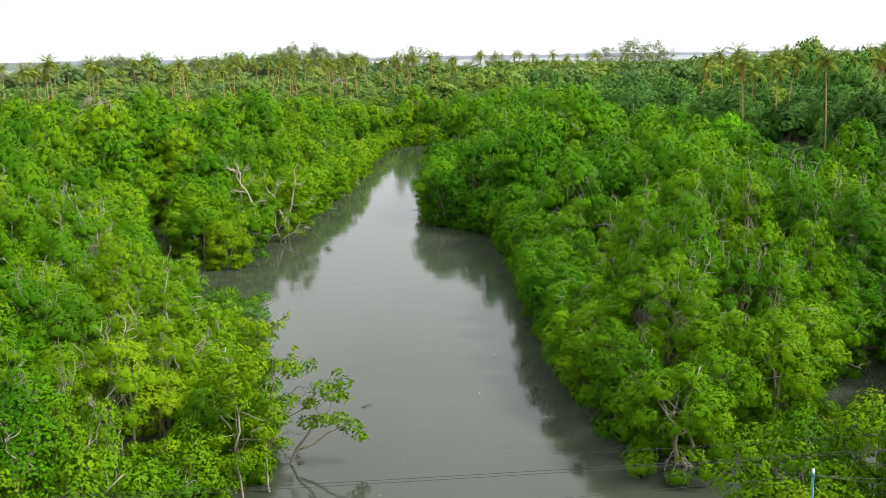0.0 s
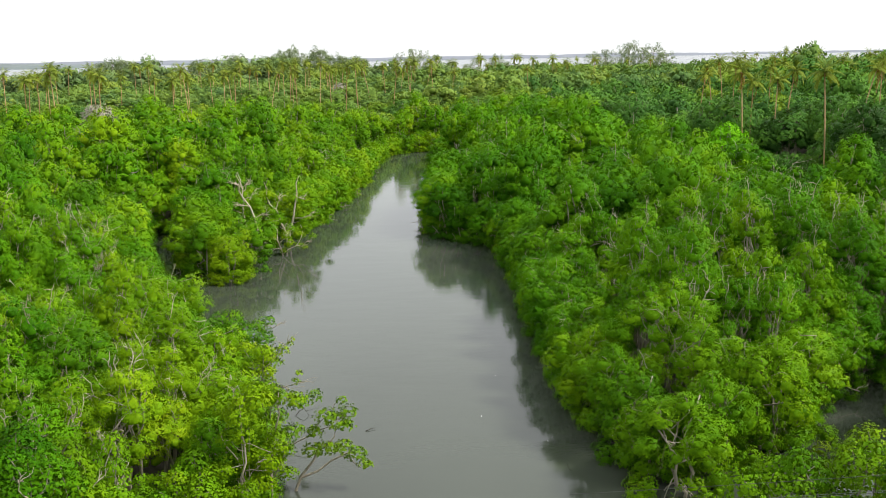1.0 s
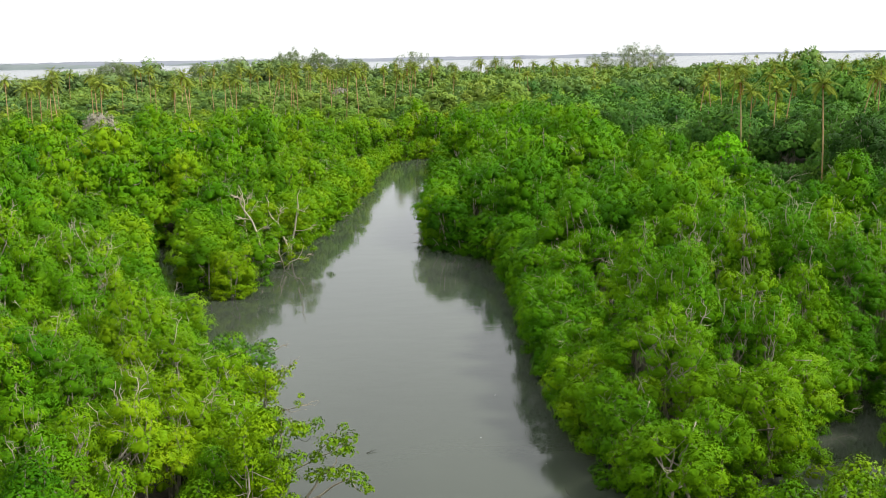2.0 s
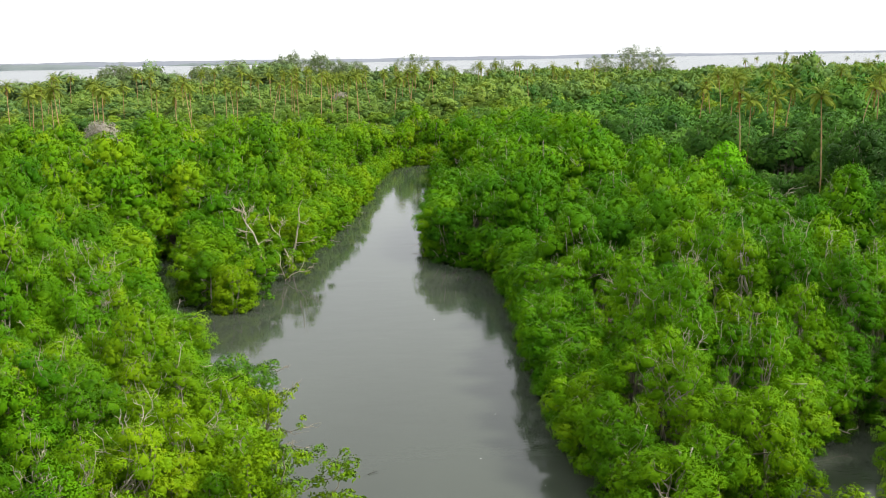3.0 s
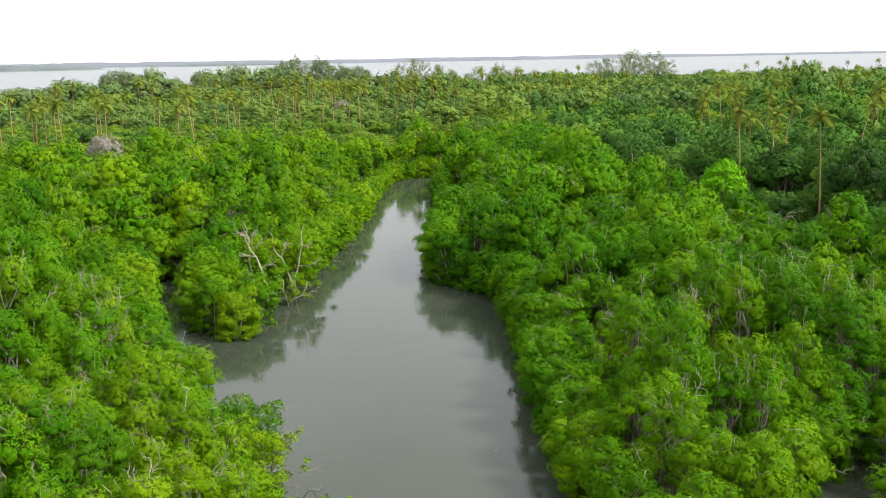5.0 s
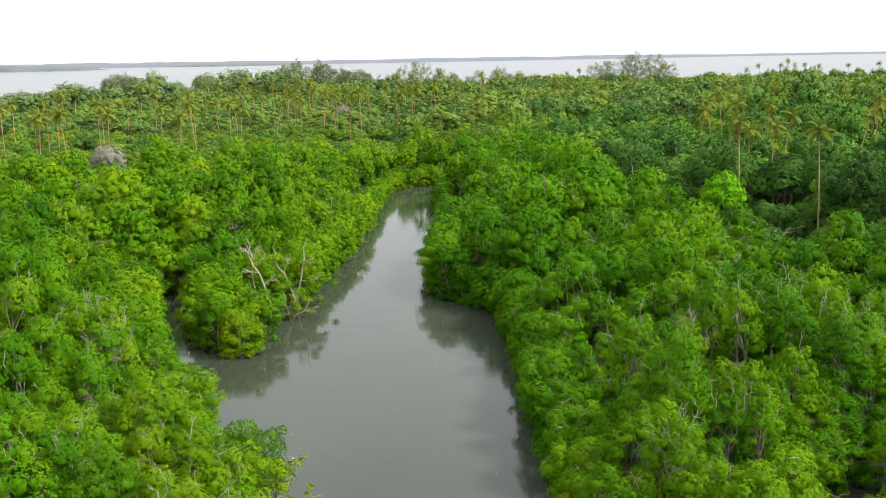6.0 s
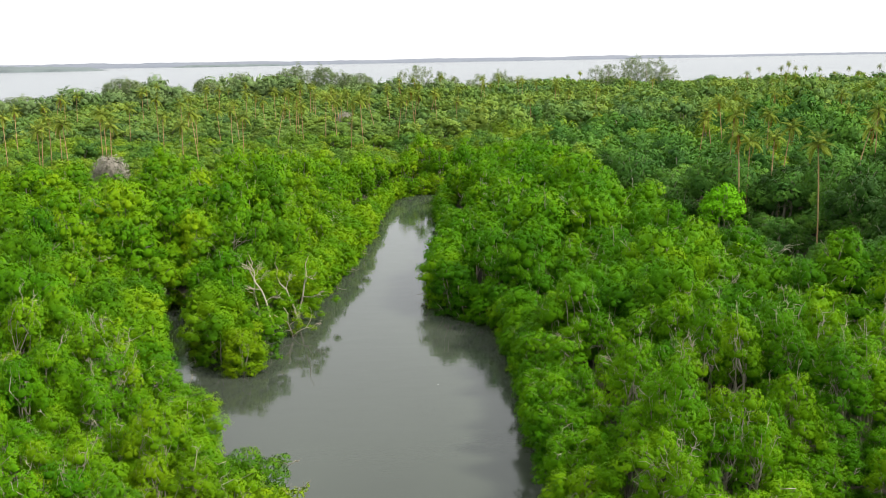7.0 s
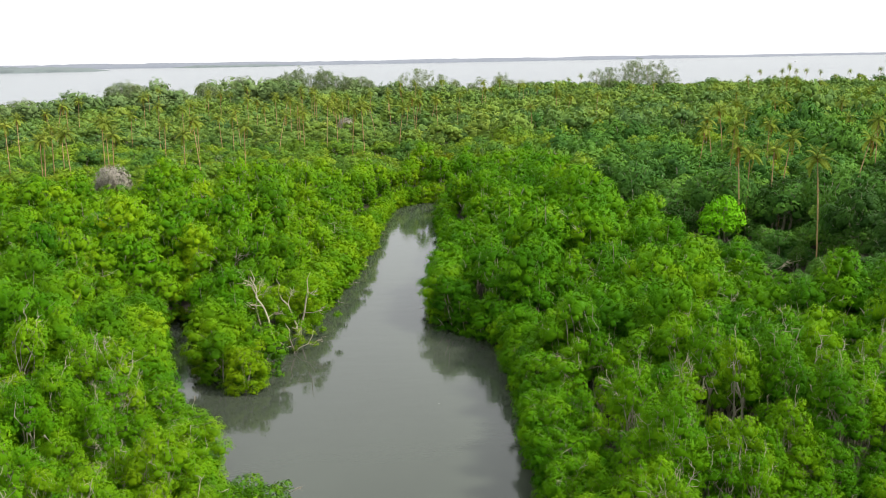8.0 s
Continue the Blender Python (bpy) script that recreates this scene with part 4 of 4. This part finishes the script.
# a low round mangrove at the mouth of the inlet
lob = dome(2.2, 5.0, 1.0, 30, cone=0.5) + skirt(2.1, 0.1, 44) + [(-1.6, 1.2, 3.6, 0.8, 0.8), (1.3, 0.8, 4.4, 0.7, 0.8), (2.0, -0.4, 2.4, 0.8, 0.7)]
single("mangrove_shrub", "round bright green mangrove bush standing in the water", lob, wood_of(lob, 5, 0.1, 3)[0], (-21.1, 92.4, 0), DETAIL[1], LEAF_YOUNG)

# low bushes that close the head of the creek
low_bush = None
for x, y, s in ((-11.5, 214.0, 0.85), (-8.6, 217.5, 0.95), (-5.4, 219.6, 0.9), (-2.0, 220.4, 1.0), (1.2, 219.0, 0.85), (3.4, 215.5, 0.95), (-13.0, 206.0, 0.8), (0.8, 208.0, 0.9)):
    if low_bush is None:
        low_bush = single("mangrove_shrub", "low bright mangrove bush closing the creek's head", lob, wood_of(lob, 4.4, 0.08, 3)[0], (x, y, 0), DETAIL[2])
    else:
        copy_thing(low_bush, pose(x, y, 0, 0, 0, rng.uniform(0, 360)) @ Matrix.Diagonal((s, s, s, 1)))

# bleached trunks on the west bank
w = [tube([(0, 0, -0.3), (-0.25, 0, 1.3), (-0.75, 0, 2.6), (-1.15, -0.1, 3.9), (-1.9, 0, 4.6), (-2.3, 0.1, 5.6), (-2.15, 0.1, 6.4), (-2.5, 0.1, 7.2)], [0.14, 0.13, 0.12, 0.10, 0.085, 0.07, 0.05, 0.03], 6),
     tube([(0.2, 0, -0.3), (0.3, 0, 1.4), (0.75, 0, 2.9), (1.05, 0, 4.6), (1.3, 0.1, 5.8), (1.25, 0.1, 7.0), (1.7, 0.1, 8.0)], [0.13, 0.125, 0.115, 0.10, 0.085, 0.06, 0.03], 6)]
d = [dead_limb((-1.15, -0.1, 3.9), (0.15, -0.1, 1), 2.3, 0.061, 7), dead_limb((1.05, 0, 4.6), (0.9, -0.1, 0.7), 1.8, 0.051, 7), dead_limb((0.75, 0, 2.9), (1, -0.2, 0.25), 2.8, 0.051, 7), dead_limb((-0.75, 0, 2.6), (-1, -0.2, 0.5), 1.9, 0.051, 7)]
lob = [(-2.2, 1.4, 5.4), (1.9, 1.2, 5.6), (0.0, 1.6, 4.2), (2.4, 0.6, 3.2), (-2.8, 1.0, 3.2), (-0.2, 1.0, 5.4)]
lob = [(x + rng.normal(0, 0.8), y + rng.normal(0.3, 0.5), z + rng.normal(0, 0.7), 0.55, 0.45) for x, y, z in lob for _ in range(9)]
lob += [(rng.choice([-1, 1]) * rng.uniform(1.2, 3.0), rng.uniform(-0.4, 0.6), rng.uniform(0.4, 2.4), 0.5, 0.4) for _ in range(22)]
single("mangrove_tree", "old mangrove with two bleached trunks at the bank", lob, w, (-18.4, 111.2, 0.2), DETAIL[1], LEAF, d, BLEACHED, bare_mat=BLEACHED)
w = [tube([(0.6, 0, -0.3), (0.3, 0, 2.0), (0.0, -0.1, 3.8), (-0.5, 0, 5.2), (-1.3, -0.1, 6.4), (-1.2, 0, 7.4), (-1.9, 0, 8.8)], [0.14, 0.13, 0.12, 0.10, 0.085, 0.065, 0.03], 6)]
d = [dead_limb((-0.5, 0, 5.2), (-1, -0.2, 0.35), 2.0, 0.061, 7), dead_limb((-1.25, 0, 6.9), (0.6, -0.1, 1), 2.2, 0.061, 7), dead_limb((-1.2, 0, 7.2), (-1, -0.2, 0.7), 1.8, 0.051, 7), dead_limb((0, 0, 3.8), (0.9, -0.3, 0.8), 2.2, 0.051, 7)]
lob = [(rng.normal(0.2, 1.4), rng.uniform(0.4, 1.8), rng.uniform(1.2, 6.0), 0.6, 0.5) for _ in range(34)]
single("mangrove_tree", "thin mangrove with a pale leaning bare trunk", lob, w, (-21.0, 105.6, 0.2), DETAIL[1], LEAF, d, BLEACHED, bare_mat=BLEACHED)
w = [tube([(0.3, 0, -0.3), (0.1, 0, 2.0), (-0.3, -0.1, 3.9), (-0.1, 0, 5.4), (-0.6, -0.1, 6.6), (-0.3, 0, 7.6), (-0.7, 0, 8.7)], [0.15, 0.14, 0.13, 0.11, 0.09, 0.07, 0.03], 6)]
d = [dead_limb((-0.1, 0, 5.4), (0.9, -0.3, 0.6), 2.4, 0.045, 7), dead_limb((-0.3, -0.1, 3.9), (-0.9, -0.3, 0.5), 2.2, 0.045, 7), dead_limb((-0.5, 0, 6.9), (-0.8, -0.2, 0.6), 1.8, 0.038, 7), dead_limb((-0.6, -0.1, 6.6), (0.7, -0.2, 0.7), 1.8, 0.038, 7)]
lob = [(rng.normal(0.0, 1.5), rng.uniform(0.5, 1.9), rng.uniform(2.0, 6.4), 0.6, 0.5) for _ in range(30)]
single("mangrove_tree", "tall mangrove with a pale crooked trunk and bare boughs", lob, w, (-22.9, 109.6, 0.2), DETAIL[1], LEAF, d, BLEACHED, bare_mat=BLEACHED)
w = [tube([(0, 0, -0.4), (-0.2, 0, 0.7), (-0.6, 0, 1.8), (-0.5, 0, 2.8), (-1.0, 0, 3.6)], [0.08, 0.07, 0.06, 0.05, 0.025], 5),
     tube([(0, 0, 0.2), (0.7, -0.1, 0.8), (1.5, 0, 1.1), (2.0, 0, 1.9), (2.3, 0, 2.9), (2.0, 0, 3.5)], [0.06, 0.055, 0.05, 0.04, 0.03, 0.02], 5)]
d = [dead_limb((-0.6, 0, 1.8), (-0.9, -0.3, 0.6), 1.9, 0.041, 7), dead_limb((-0.4, 0, 1.4), (0.4, -0.3, 1), 2.2, 0.041, 7), dead_limb((1.5, 0, 1.1), (1, -0.2, 0.3), 2.0, 0.041, 7), dead_limb((-0.2, 0, 0.7), (-1, -0.2, 0.5), 2.4, 0.041, 7)]
lob = [(rng.normal(-0.8, 1.1), rng.uniform(-0.2, 1.4), rng.uniform(0.3, 2.6), 0.42, 0.34) for _ in range(26)]
single("mangrove_shrub", "low tangled mangrove with bare twisted pale branches", lob, w, (-17.9, 104.6, 0.0), DETAIL[1], LEAF_YOUNG, d, BLEACHED, bare_mat=BLEACHED, ragged=0.2)

# old trees whose pale crooked limbs show over the canopy
OLD = [(-29.7, 62.0, 5.3), (-30.7, 75.7, 8.6), (-36.2, 113.2, 5.0), (12.4, 82.8, 7.7), (16.0, 62.8, 6.7), (20.2, 67.2, 5.2), (34.5, 109.2, 8.9), (15.2, 74.0, 7.0),
       (25.5, 80.0, 7.6), (28.5, 94.0, 8.2), (-30.5, 128.0, 8.0), (-17.5, 152.0, 7.2), (20.0, 112.0, 8.0), (38.5, 112.0, 9.0), (-47.0, 118.0, 8.4)]
for k, (x, y, z) in enumerate(OLD):
    lob = [(rng.normal(0, 1.0), rng.normal(0.5, 0.9), rng.uniform(0.45, 0.95) * z, rng.uniform(0.4, 0.7), rng.uniform(0.3, 0.5)) for _ in range(20)]
    lean = np.array([rng.uniform(-0.9, 0.9), rng.uniform(-0.4, 0.1), 0])
    w = [limb((0, 0, -0.5), np.array([0, 0, z * 0.55]) + lean * 0.5, 0.13, 0.09, 0.15, 7, 6)]
    fork = np.array([0, 0, z * 0.55]) + lean * 0.5
    d = []
    for turn in (0, 1, 2, 3):
        a = turn * 1.6 + k
        way = np.array([math.cos(a) * 0.9, math.sin(a) * 0.5 - 0.25, 0.8])
        d.append(dead_limb(fork, way, z * rng.uniform(0.4, 0.6), 0.058, 5))
    single("mangrove_tree", "old mangrove with pale crooked bare limbs", lob, w, (x, y, float(ground_z(x, y))), DETAIL[0] if y < 70 else DETAIL[1] if y < 100 else DETAIL[2], LEAF_SHADED if x > 0 else LEAF, d, BARE, bare_mat=BARE)

# the leaning mangrove over the water
w = [tube([(0, 0, -0.6), (0.55, 0, 0.8), (1.2, 0.1, 1.6), (1.5, 0.2, 2.3)], [0.085, 0.075, 0.06, 0.04], 6),
     tube([(0.5, 0, 0.7), (1.4, 0, 1.05), (2.1, 0, 1.6), (2.9, 0, 2.0), (3.7, 0, 1.6)], [0.065, 0.06, 0.05, 0.04, 0.025], 6),
     limb((2.6, 0, 1.9), (3.6, 0, 1.2), 0.03, 0.02, 0.06), limb((1.4, 0.2, 2.1), (2.6, 0.2, 3.4), 0.035, 0.02, 0.12), limb((-1.2, 0.3, 1.2), (1.3, 0.2, 3.0), 0.05, 0.03, 0.10),
     limb((1.3, 0.2, 3.0), (2.4, 0.2, 4.6), 0.03, 0.015, 0.12), limb((1.6, 0.2, 3.2), (3.1, 0.2, 3.9), 0.03, 0.015, 0.1)]
lob = [(1.2, 0, 2.2, 0.5, 0.3), (1.9, 0, 2.3, 0.5, 0.3), (2.7, 0, 2.3, 0.5, 0.32), (3.4, 0, 1.9, 0.48, 0.35), (3.8, 0, 1.35, 0.35, 0.28),
       (1.3, 0.2, 3.1, 0.4, 0.3), (1.9, 0.2, 3.9, 0.5, 0.35), (2.4, 0.2, 3.6, 0.5, 0.32), (3.0, 0.2, 4.1, 0.42, 0.3), (2.9, 0.2, 3.35, 0.42, 0.28), (2.7, 0.2, 4.75, 0.22, 0.2)]
single("leaning_mangrove", "young mangrove leaning out over the still water", lob, w, (-8.1, 45.2, 0), (0.14, 5, 0.11, 0.034), LEAF_YOUNG, low=-0.5, ragged=0.2, wood_mat=BARE)

# sparse pale-stemmed mangroves at the water's edge
lob = [(rng.normal(0, 0.75), rng.normal(0, 0.75), rng.uniform(2.6, 7.2), rng.uniform(0.32, 0.55), rng.uniform(0.25, 0.4)) for _ in range(34)]
w = [limb((0, 0, -0.8), (0.1, 0, 4.6), 0.075, 0.045, 0.2, 8, 6), limb((0.1, 0, 4.6), (0.35, 0, 7.0), 0.05, 0.02, 0.12, 6, 5), limb((0, 0, 2.6), (-1.0, 0.1, 5.2), 0.045, 0.02, 0.12, 6, 5)]
w += [limb((0.05, 0, z), np.asarray(lob[k][:3]), 0.025, 0.012, 0.12, 5, 4) for k, z in zip(range(10), np.linspace(2, 5.5, 10))]
single("mangrove_tree", "sparse yellow-green mangrove with a slim pale trunk", lob, w, (-9.3, 40.2, 0), DETAIL[0], LEAF_YOUNG, [dead_limb((0.1, 0, 3.4), (0.8, -0.3, 0.5), 1.4, 0.03, 3)], BARE, ragged=0.2)
lob = [(rng.normal(0.3, 0.8), rng.normal(0, 0.7), rng.uniform(2.2, 6.6), rng.uniform(0.32, 0.55), rng.uniform(0.25, 0.4)) for _ in range(30)]
w = [limb((0, 0, -0.8), (0.5, 0, 4.2), 0.07, 0.045, 0.2, 8, 6), limb((0.5, 0, 4.2), (0.8, 0, 6.6), 0.05, 0.02, 0.12, 6, 5), limb((0.3, 0, 2.4), (1.5, 0.1, 4.6), 0.04, 0.02, 0.12, 6, 5)]
w += [limb((0.3, 0, z), np.asarray(lob[k][:3]), 0.025, 0.012, 0.12, 5, 4) for k, z in zip(range(10), np.linspace(2, 5, 10))]
single("mangrove_tree", "slender young mangrove with pale twin stems", lob, w, (-8.7, 42.2, 0), DETAIL[0], LEAF_YOUNG, [dead_limb((0.7, 0, 5.6), (0.4, 0, 1), 1.3, 0.025, 3)], BARE, ragged=0.2)
lob = [(rng.normal(-0.4, 0.9), rng.normal(0, 0.8), rng.uniform(1.6, 5.4), rng.uniform(0.35, 0.6), rng.uniform(0.25, 0.42)) for _ in range(34)]
lob += [(1.9, 0, 5.35, 0.16, 0.22), (2.05, 0, 5.6, 0.12, 0.16), (2.3, 0.1, 3.5, 0.22, 0.18), (2.1, 0.1, 3.0, 0.25, 0.2)]
w = [limb((-0.6, 0, -0.8), (0.2, 0, 3.4), 0.09, 0.05, 0.12, 8, 6)] + [limb((0.1, 0, 2.8), np.asarray(lob[k][:3]), 0.035, 0.015, 0.12, 5, 4) for k in range(9)]
single("mangrove_tree", "creekside mangrove with bare twigs reaching out", lob, w, (-11.0, 53.2, 0), DETAIL[0], LEAF,
       [dead_limb((0.2, 0, 3.4), (0.62, 0, 0.95), 3.0, 0.035, 3), dead_limb((0.6, 0, 3.8), (0.25, 0, 1.0), 1.7, 0.04, 1), dead_limb((0.3, 0, 2.4), (1, -0.2, 0.35), 2.4, 0.04, 4), dead_limb((0.4, 0, 1.6), (1, 0, 0.12), 2.3, 0.035, 3)], ragged=0.2)
lob = dome(2.3, 6.5, 1.8, 40) + [(1.9, 0.2, 5.3, 0.5, 0.35), (2.5, 0.2, 5.5, 0.4, 0.3), (1.6, -0.3, 4.5, 0.5, 0.4)]
single("mangrove_tree", "full mangrove with a branch tip over the creek", lob, wood_of(lob, 5.5, 0.11, 3)[0], (-13.6, 57.4, 0), DETAIL[0], LEAF, [dead_limb((2.3, 0, 5.3), (1, 0, 0.15), 1.3, 0.03, 4)])

# the acid-green crown among dark trees
lob = dome(4.0, 9.6, 2.2, 50, size=(0.16, 0.32))
single("lime_tree", "bright lime-green tree among dark broadleaf trees", lob, wood_of(lob, 8, 0.2, 2)[0], (45.5, 154, 0.8), (0.42, 4, 0.34, 0.11), LEAF_LIME)


# a few crowns turning yellow
for x, y, top in ((-2.5, 249, 9.2), (1.0, 252, 8.4), (49, 305, 13.0), (55, 298, 12.6)):
    lob = dome(2.6, top, top * 0.5, 22)
    single("yellowing_tree", "small tree with yellowing leaves in the forest", lob, wood_of(lob, top * 0.8, 0.12, 2)[0], (x, y, 0.3), (0.7, 4, 0.5, 0.19, True), LEAF_YELLOW)


# crowns of dry grey twigs
def twig_tree(label, radius, height, at, seed):
    tree = new("withered_tree")
    wood = [limb((0, 0, -0.4), (0, 0, height - radius), 0.2, 0.14, 0.2, 7, 6)]
    twigs = []
    for k in range(70):
        a, lift = k * 2.4 + seed, rng.uniform(0.1, 1.4)
        d = np.array([math.cos(a) * math.cos(lift), math.sin(a) * math.cos(lift), math.sin(lift)])
        tip = np.array([0, 0, height - radius]) + d * radius * rng.uniform(0.85, 1.1) * [1, 1, 0.9]
        twigs.append(limb((0, 0, height - radius * 1.2), tip, 0.05, 0.02, 0.18, 5, 3))
    crown = [(0, 0, height - radius * 0.9, radius * 0.85, radius * 0.75), (radius * 0.5, 0, height - radius * 1.25, radius * 0.6, radius * 0.5), (-radius * 0.6, 0, height - radius * 1.35, radius * 0.6, radius * 0.45)]
    part("trunk", mesh_of("trunk", wood, BARK, True), tree)
    part("twigs", mesh_of("twigs", twigs, TWIGS, True), tree)
    part("crown", crown_mesh("crown", crown_mass(crown, 0.33, 5, 0.5, 0.07, low=-0.5, ragged=0.18), TWIGS), tree, "dry grey hanging foliage")
    tree.matrix_basis = pose(*at)
    return tagged(tree, label, "tree")


twig_tree("withered tree with a dry grey-brown crown", 3.1, 13.0, (-66.6, 188, 0.3), 0.0)
# a grey scrubby patch under the palms
for k, (x, y) in enumerate([(-77, 282), (-71, 269), (-70, 280), (-63, 264), (-58, 256), (-66, 246), (-75, 259), (-71, 394), (-58, 349), (-57, 362)]):
    lob = dome(2.6, 7.5, 2.2, 22, bay=2.0)
    wood, dead = wood_of(lob, 7.0, 0.12, 3, 4)
    single("scrubby_tree", "scrubby grey-green tree with bare grey twigs", lob, wood, (x, y, 0.6), (0.62, 3, 0.34, 0.12, True), LEAF_BEACH, dead)
twig_tree("distant withered tree with dry grey foliage", 2.7, 12.5, (-34.8, 338, 0.3), 1.0)

# ---- pole and cables ----
pole = new("utility_pole")
post = part("post", mesh_of("post", [tube([(0.12, 0, -7.4), (0.0, 0, -0.12)], [0.05, 0.042], 12)], PLASTIC, True), pole)
part("cap", mesh_of("cap", [tube([(0, 0, -0.12), (0, 0, 0.0), (0, 0, 0.03)], [0.05, 0.05, 0.01], 12)], CAP, True), post, "white cap")
part("bracket", mesh_of("bracket", [tube([(-0.12, -0.06, -0.2), (0.14, -0.06, -0.2)], [0.018, 0.018], 6)], CABLE), post, "dark cable bracket")
pole.matrix_basis = pose(11.81, 29, 6.66)
tagged(pole, "slim light blue pole with a white cap", "utility pole")


def cable(p, q, sag, radius=0.008):
    t = np.linspace(0, 1, 25)[:, None]
    line = np.array(p) + (np.array(q) - np.array(p)) * t
    line[:, 2] -= 4 * sag * (t * (1 - t))[:, 0]
    ob = new("cable", mesh_of("cable", [tube(line, radius, 5)], CABLE, True))
    return tagged(ob, "thin black overhead cable slung over the creek", "cable", "overhead cables")


cable((-16, 29, 6.05), (18, 29, 7.5), 0.08)
cable((-16, 29.2, 5.85), (18, 29.2, 7.35), 0.10)
cable((-16, 29, 4.7), (11.72, 28.94, 6.47), 0.15)
cable((11.9, 28.94, 6.47), (19, 29.4, 6.05), 0.12)
cable((11.9, 28.94, 6.46), (19, 28.7, 5.75), 0.10)
cable((4, 30, 6.9), (19, 29.3, 8.0), 0.05)

# ---- a small boat far out ----
boat = new("motor_boat")
hull = bmesh.new()
bmesh.ops.create_cube(hull, size=1.0, matrix=Matrix.Diagonal((9, 2.4, 1.4, 1)))
for v in hull.verts:
    if v.co.x < 0:
        v.co.y *= 0.25
        v.co.z += 0.35 if v.co.z > 0 else 0.2
    if v.co.z < 0:
        v.co.y *= 0.7
bmesh.ops.bevel(hull, geom=hull.edges[:], offset=0.12, segments=2, affect="EDGES")
part("hull", bm_mesh("hull", hull, HULL), boat)
cab = bmesh.new()
bmesh.ops.create_cube(cab, size=1.0, matrix=Matrix.Translation((1.0, 0, 1.3)) @ Matrix.Diagonal((3, 1.7, 1.3, 1)))
bmesh.ops.bevel(cab, geom=cab.edges[:], offset=0.15, segments=2, affect="EDGES")
part("cabin", bm_mesh("cabin", cab, HULL), boat)
boat.matrix_basis = pose(912, 2537, 0.35)
tagged(boat, "small white motor boat out on the pale sea", "boat")


# ---- small drift on the creek ----
def driftwood(x, y, turn, length, label):
    ob = new("driftwood", mesh_of("driftwood", dead_limb((0, 0, 0.0), (1, 0, 0.06), length, 0.025, 2), MUD, True))
    ob.matrix_basis = pose(x, y, 0.0, 0, 0, turn)
    return tagged(ob, label, "driftwood", "drift on the creek")


driftwood(-4.9, 53.0, 25, 0.6, "dark twig floating on the grey water")
driftwood(-9.4, 55.6, 20, 1.6, "dark forked branch sticking out of the creek")
bough = new("fallen_branch", mesh_of("fallen_branch", [limb((-1.6, 0.4, 0.9), (1.5, 0, 0.6), 0.05, 0.03, 0.12, 9, 6, 0.25)] + dead_limb((1.3, 0, 0.7), (1, 0.2, 0.4), 0.9, 0.03, 2) + [limb((-1.6, 0.4, 0.9), (-2.4, 0.9, -0.3), 0.055, 0.05, 0.05, 5, 6)], BLEACHED, True))
bough.matrix_basis = pose(24.0, 56.2, 0.1)
tagged(bough, "pale bare branch arching over the side channel", "branch")
driftwood(6.4, 47.0, 100, 0.8, "short dark stick drifting near the bank")
for x, y in ((-1.1, 87.4), (3.3, 62.5), (2.0, 55.0), (5.6, 51.0), (-3.2, 41.5)):
    flake = bmesh.new()
    bmesh.ops.create_icosphere(flake, subdivisions=1, radius=0.035, matrix=Matrix.Diagonal((1.3, 0.8, 0.35, 1)))
    ob = tagged(new("foam_fleck", bm_mesh("foam_fleck", flake, CAP)), "tiny white fleck of foam on the creek", "foam", "foam flecks")
    ob.matrix_basis = pose(x, y, 0.01)
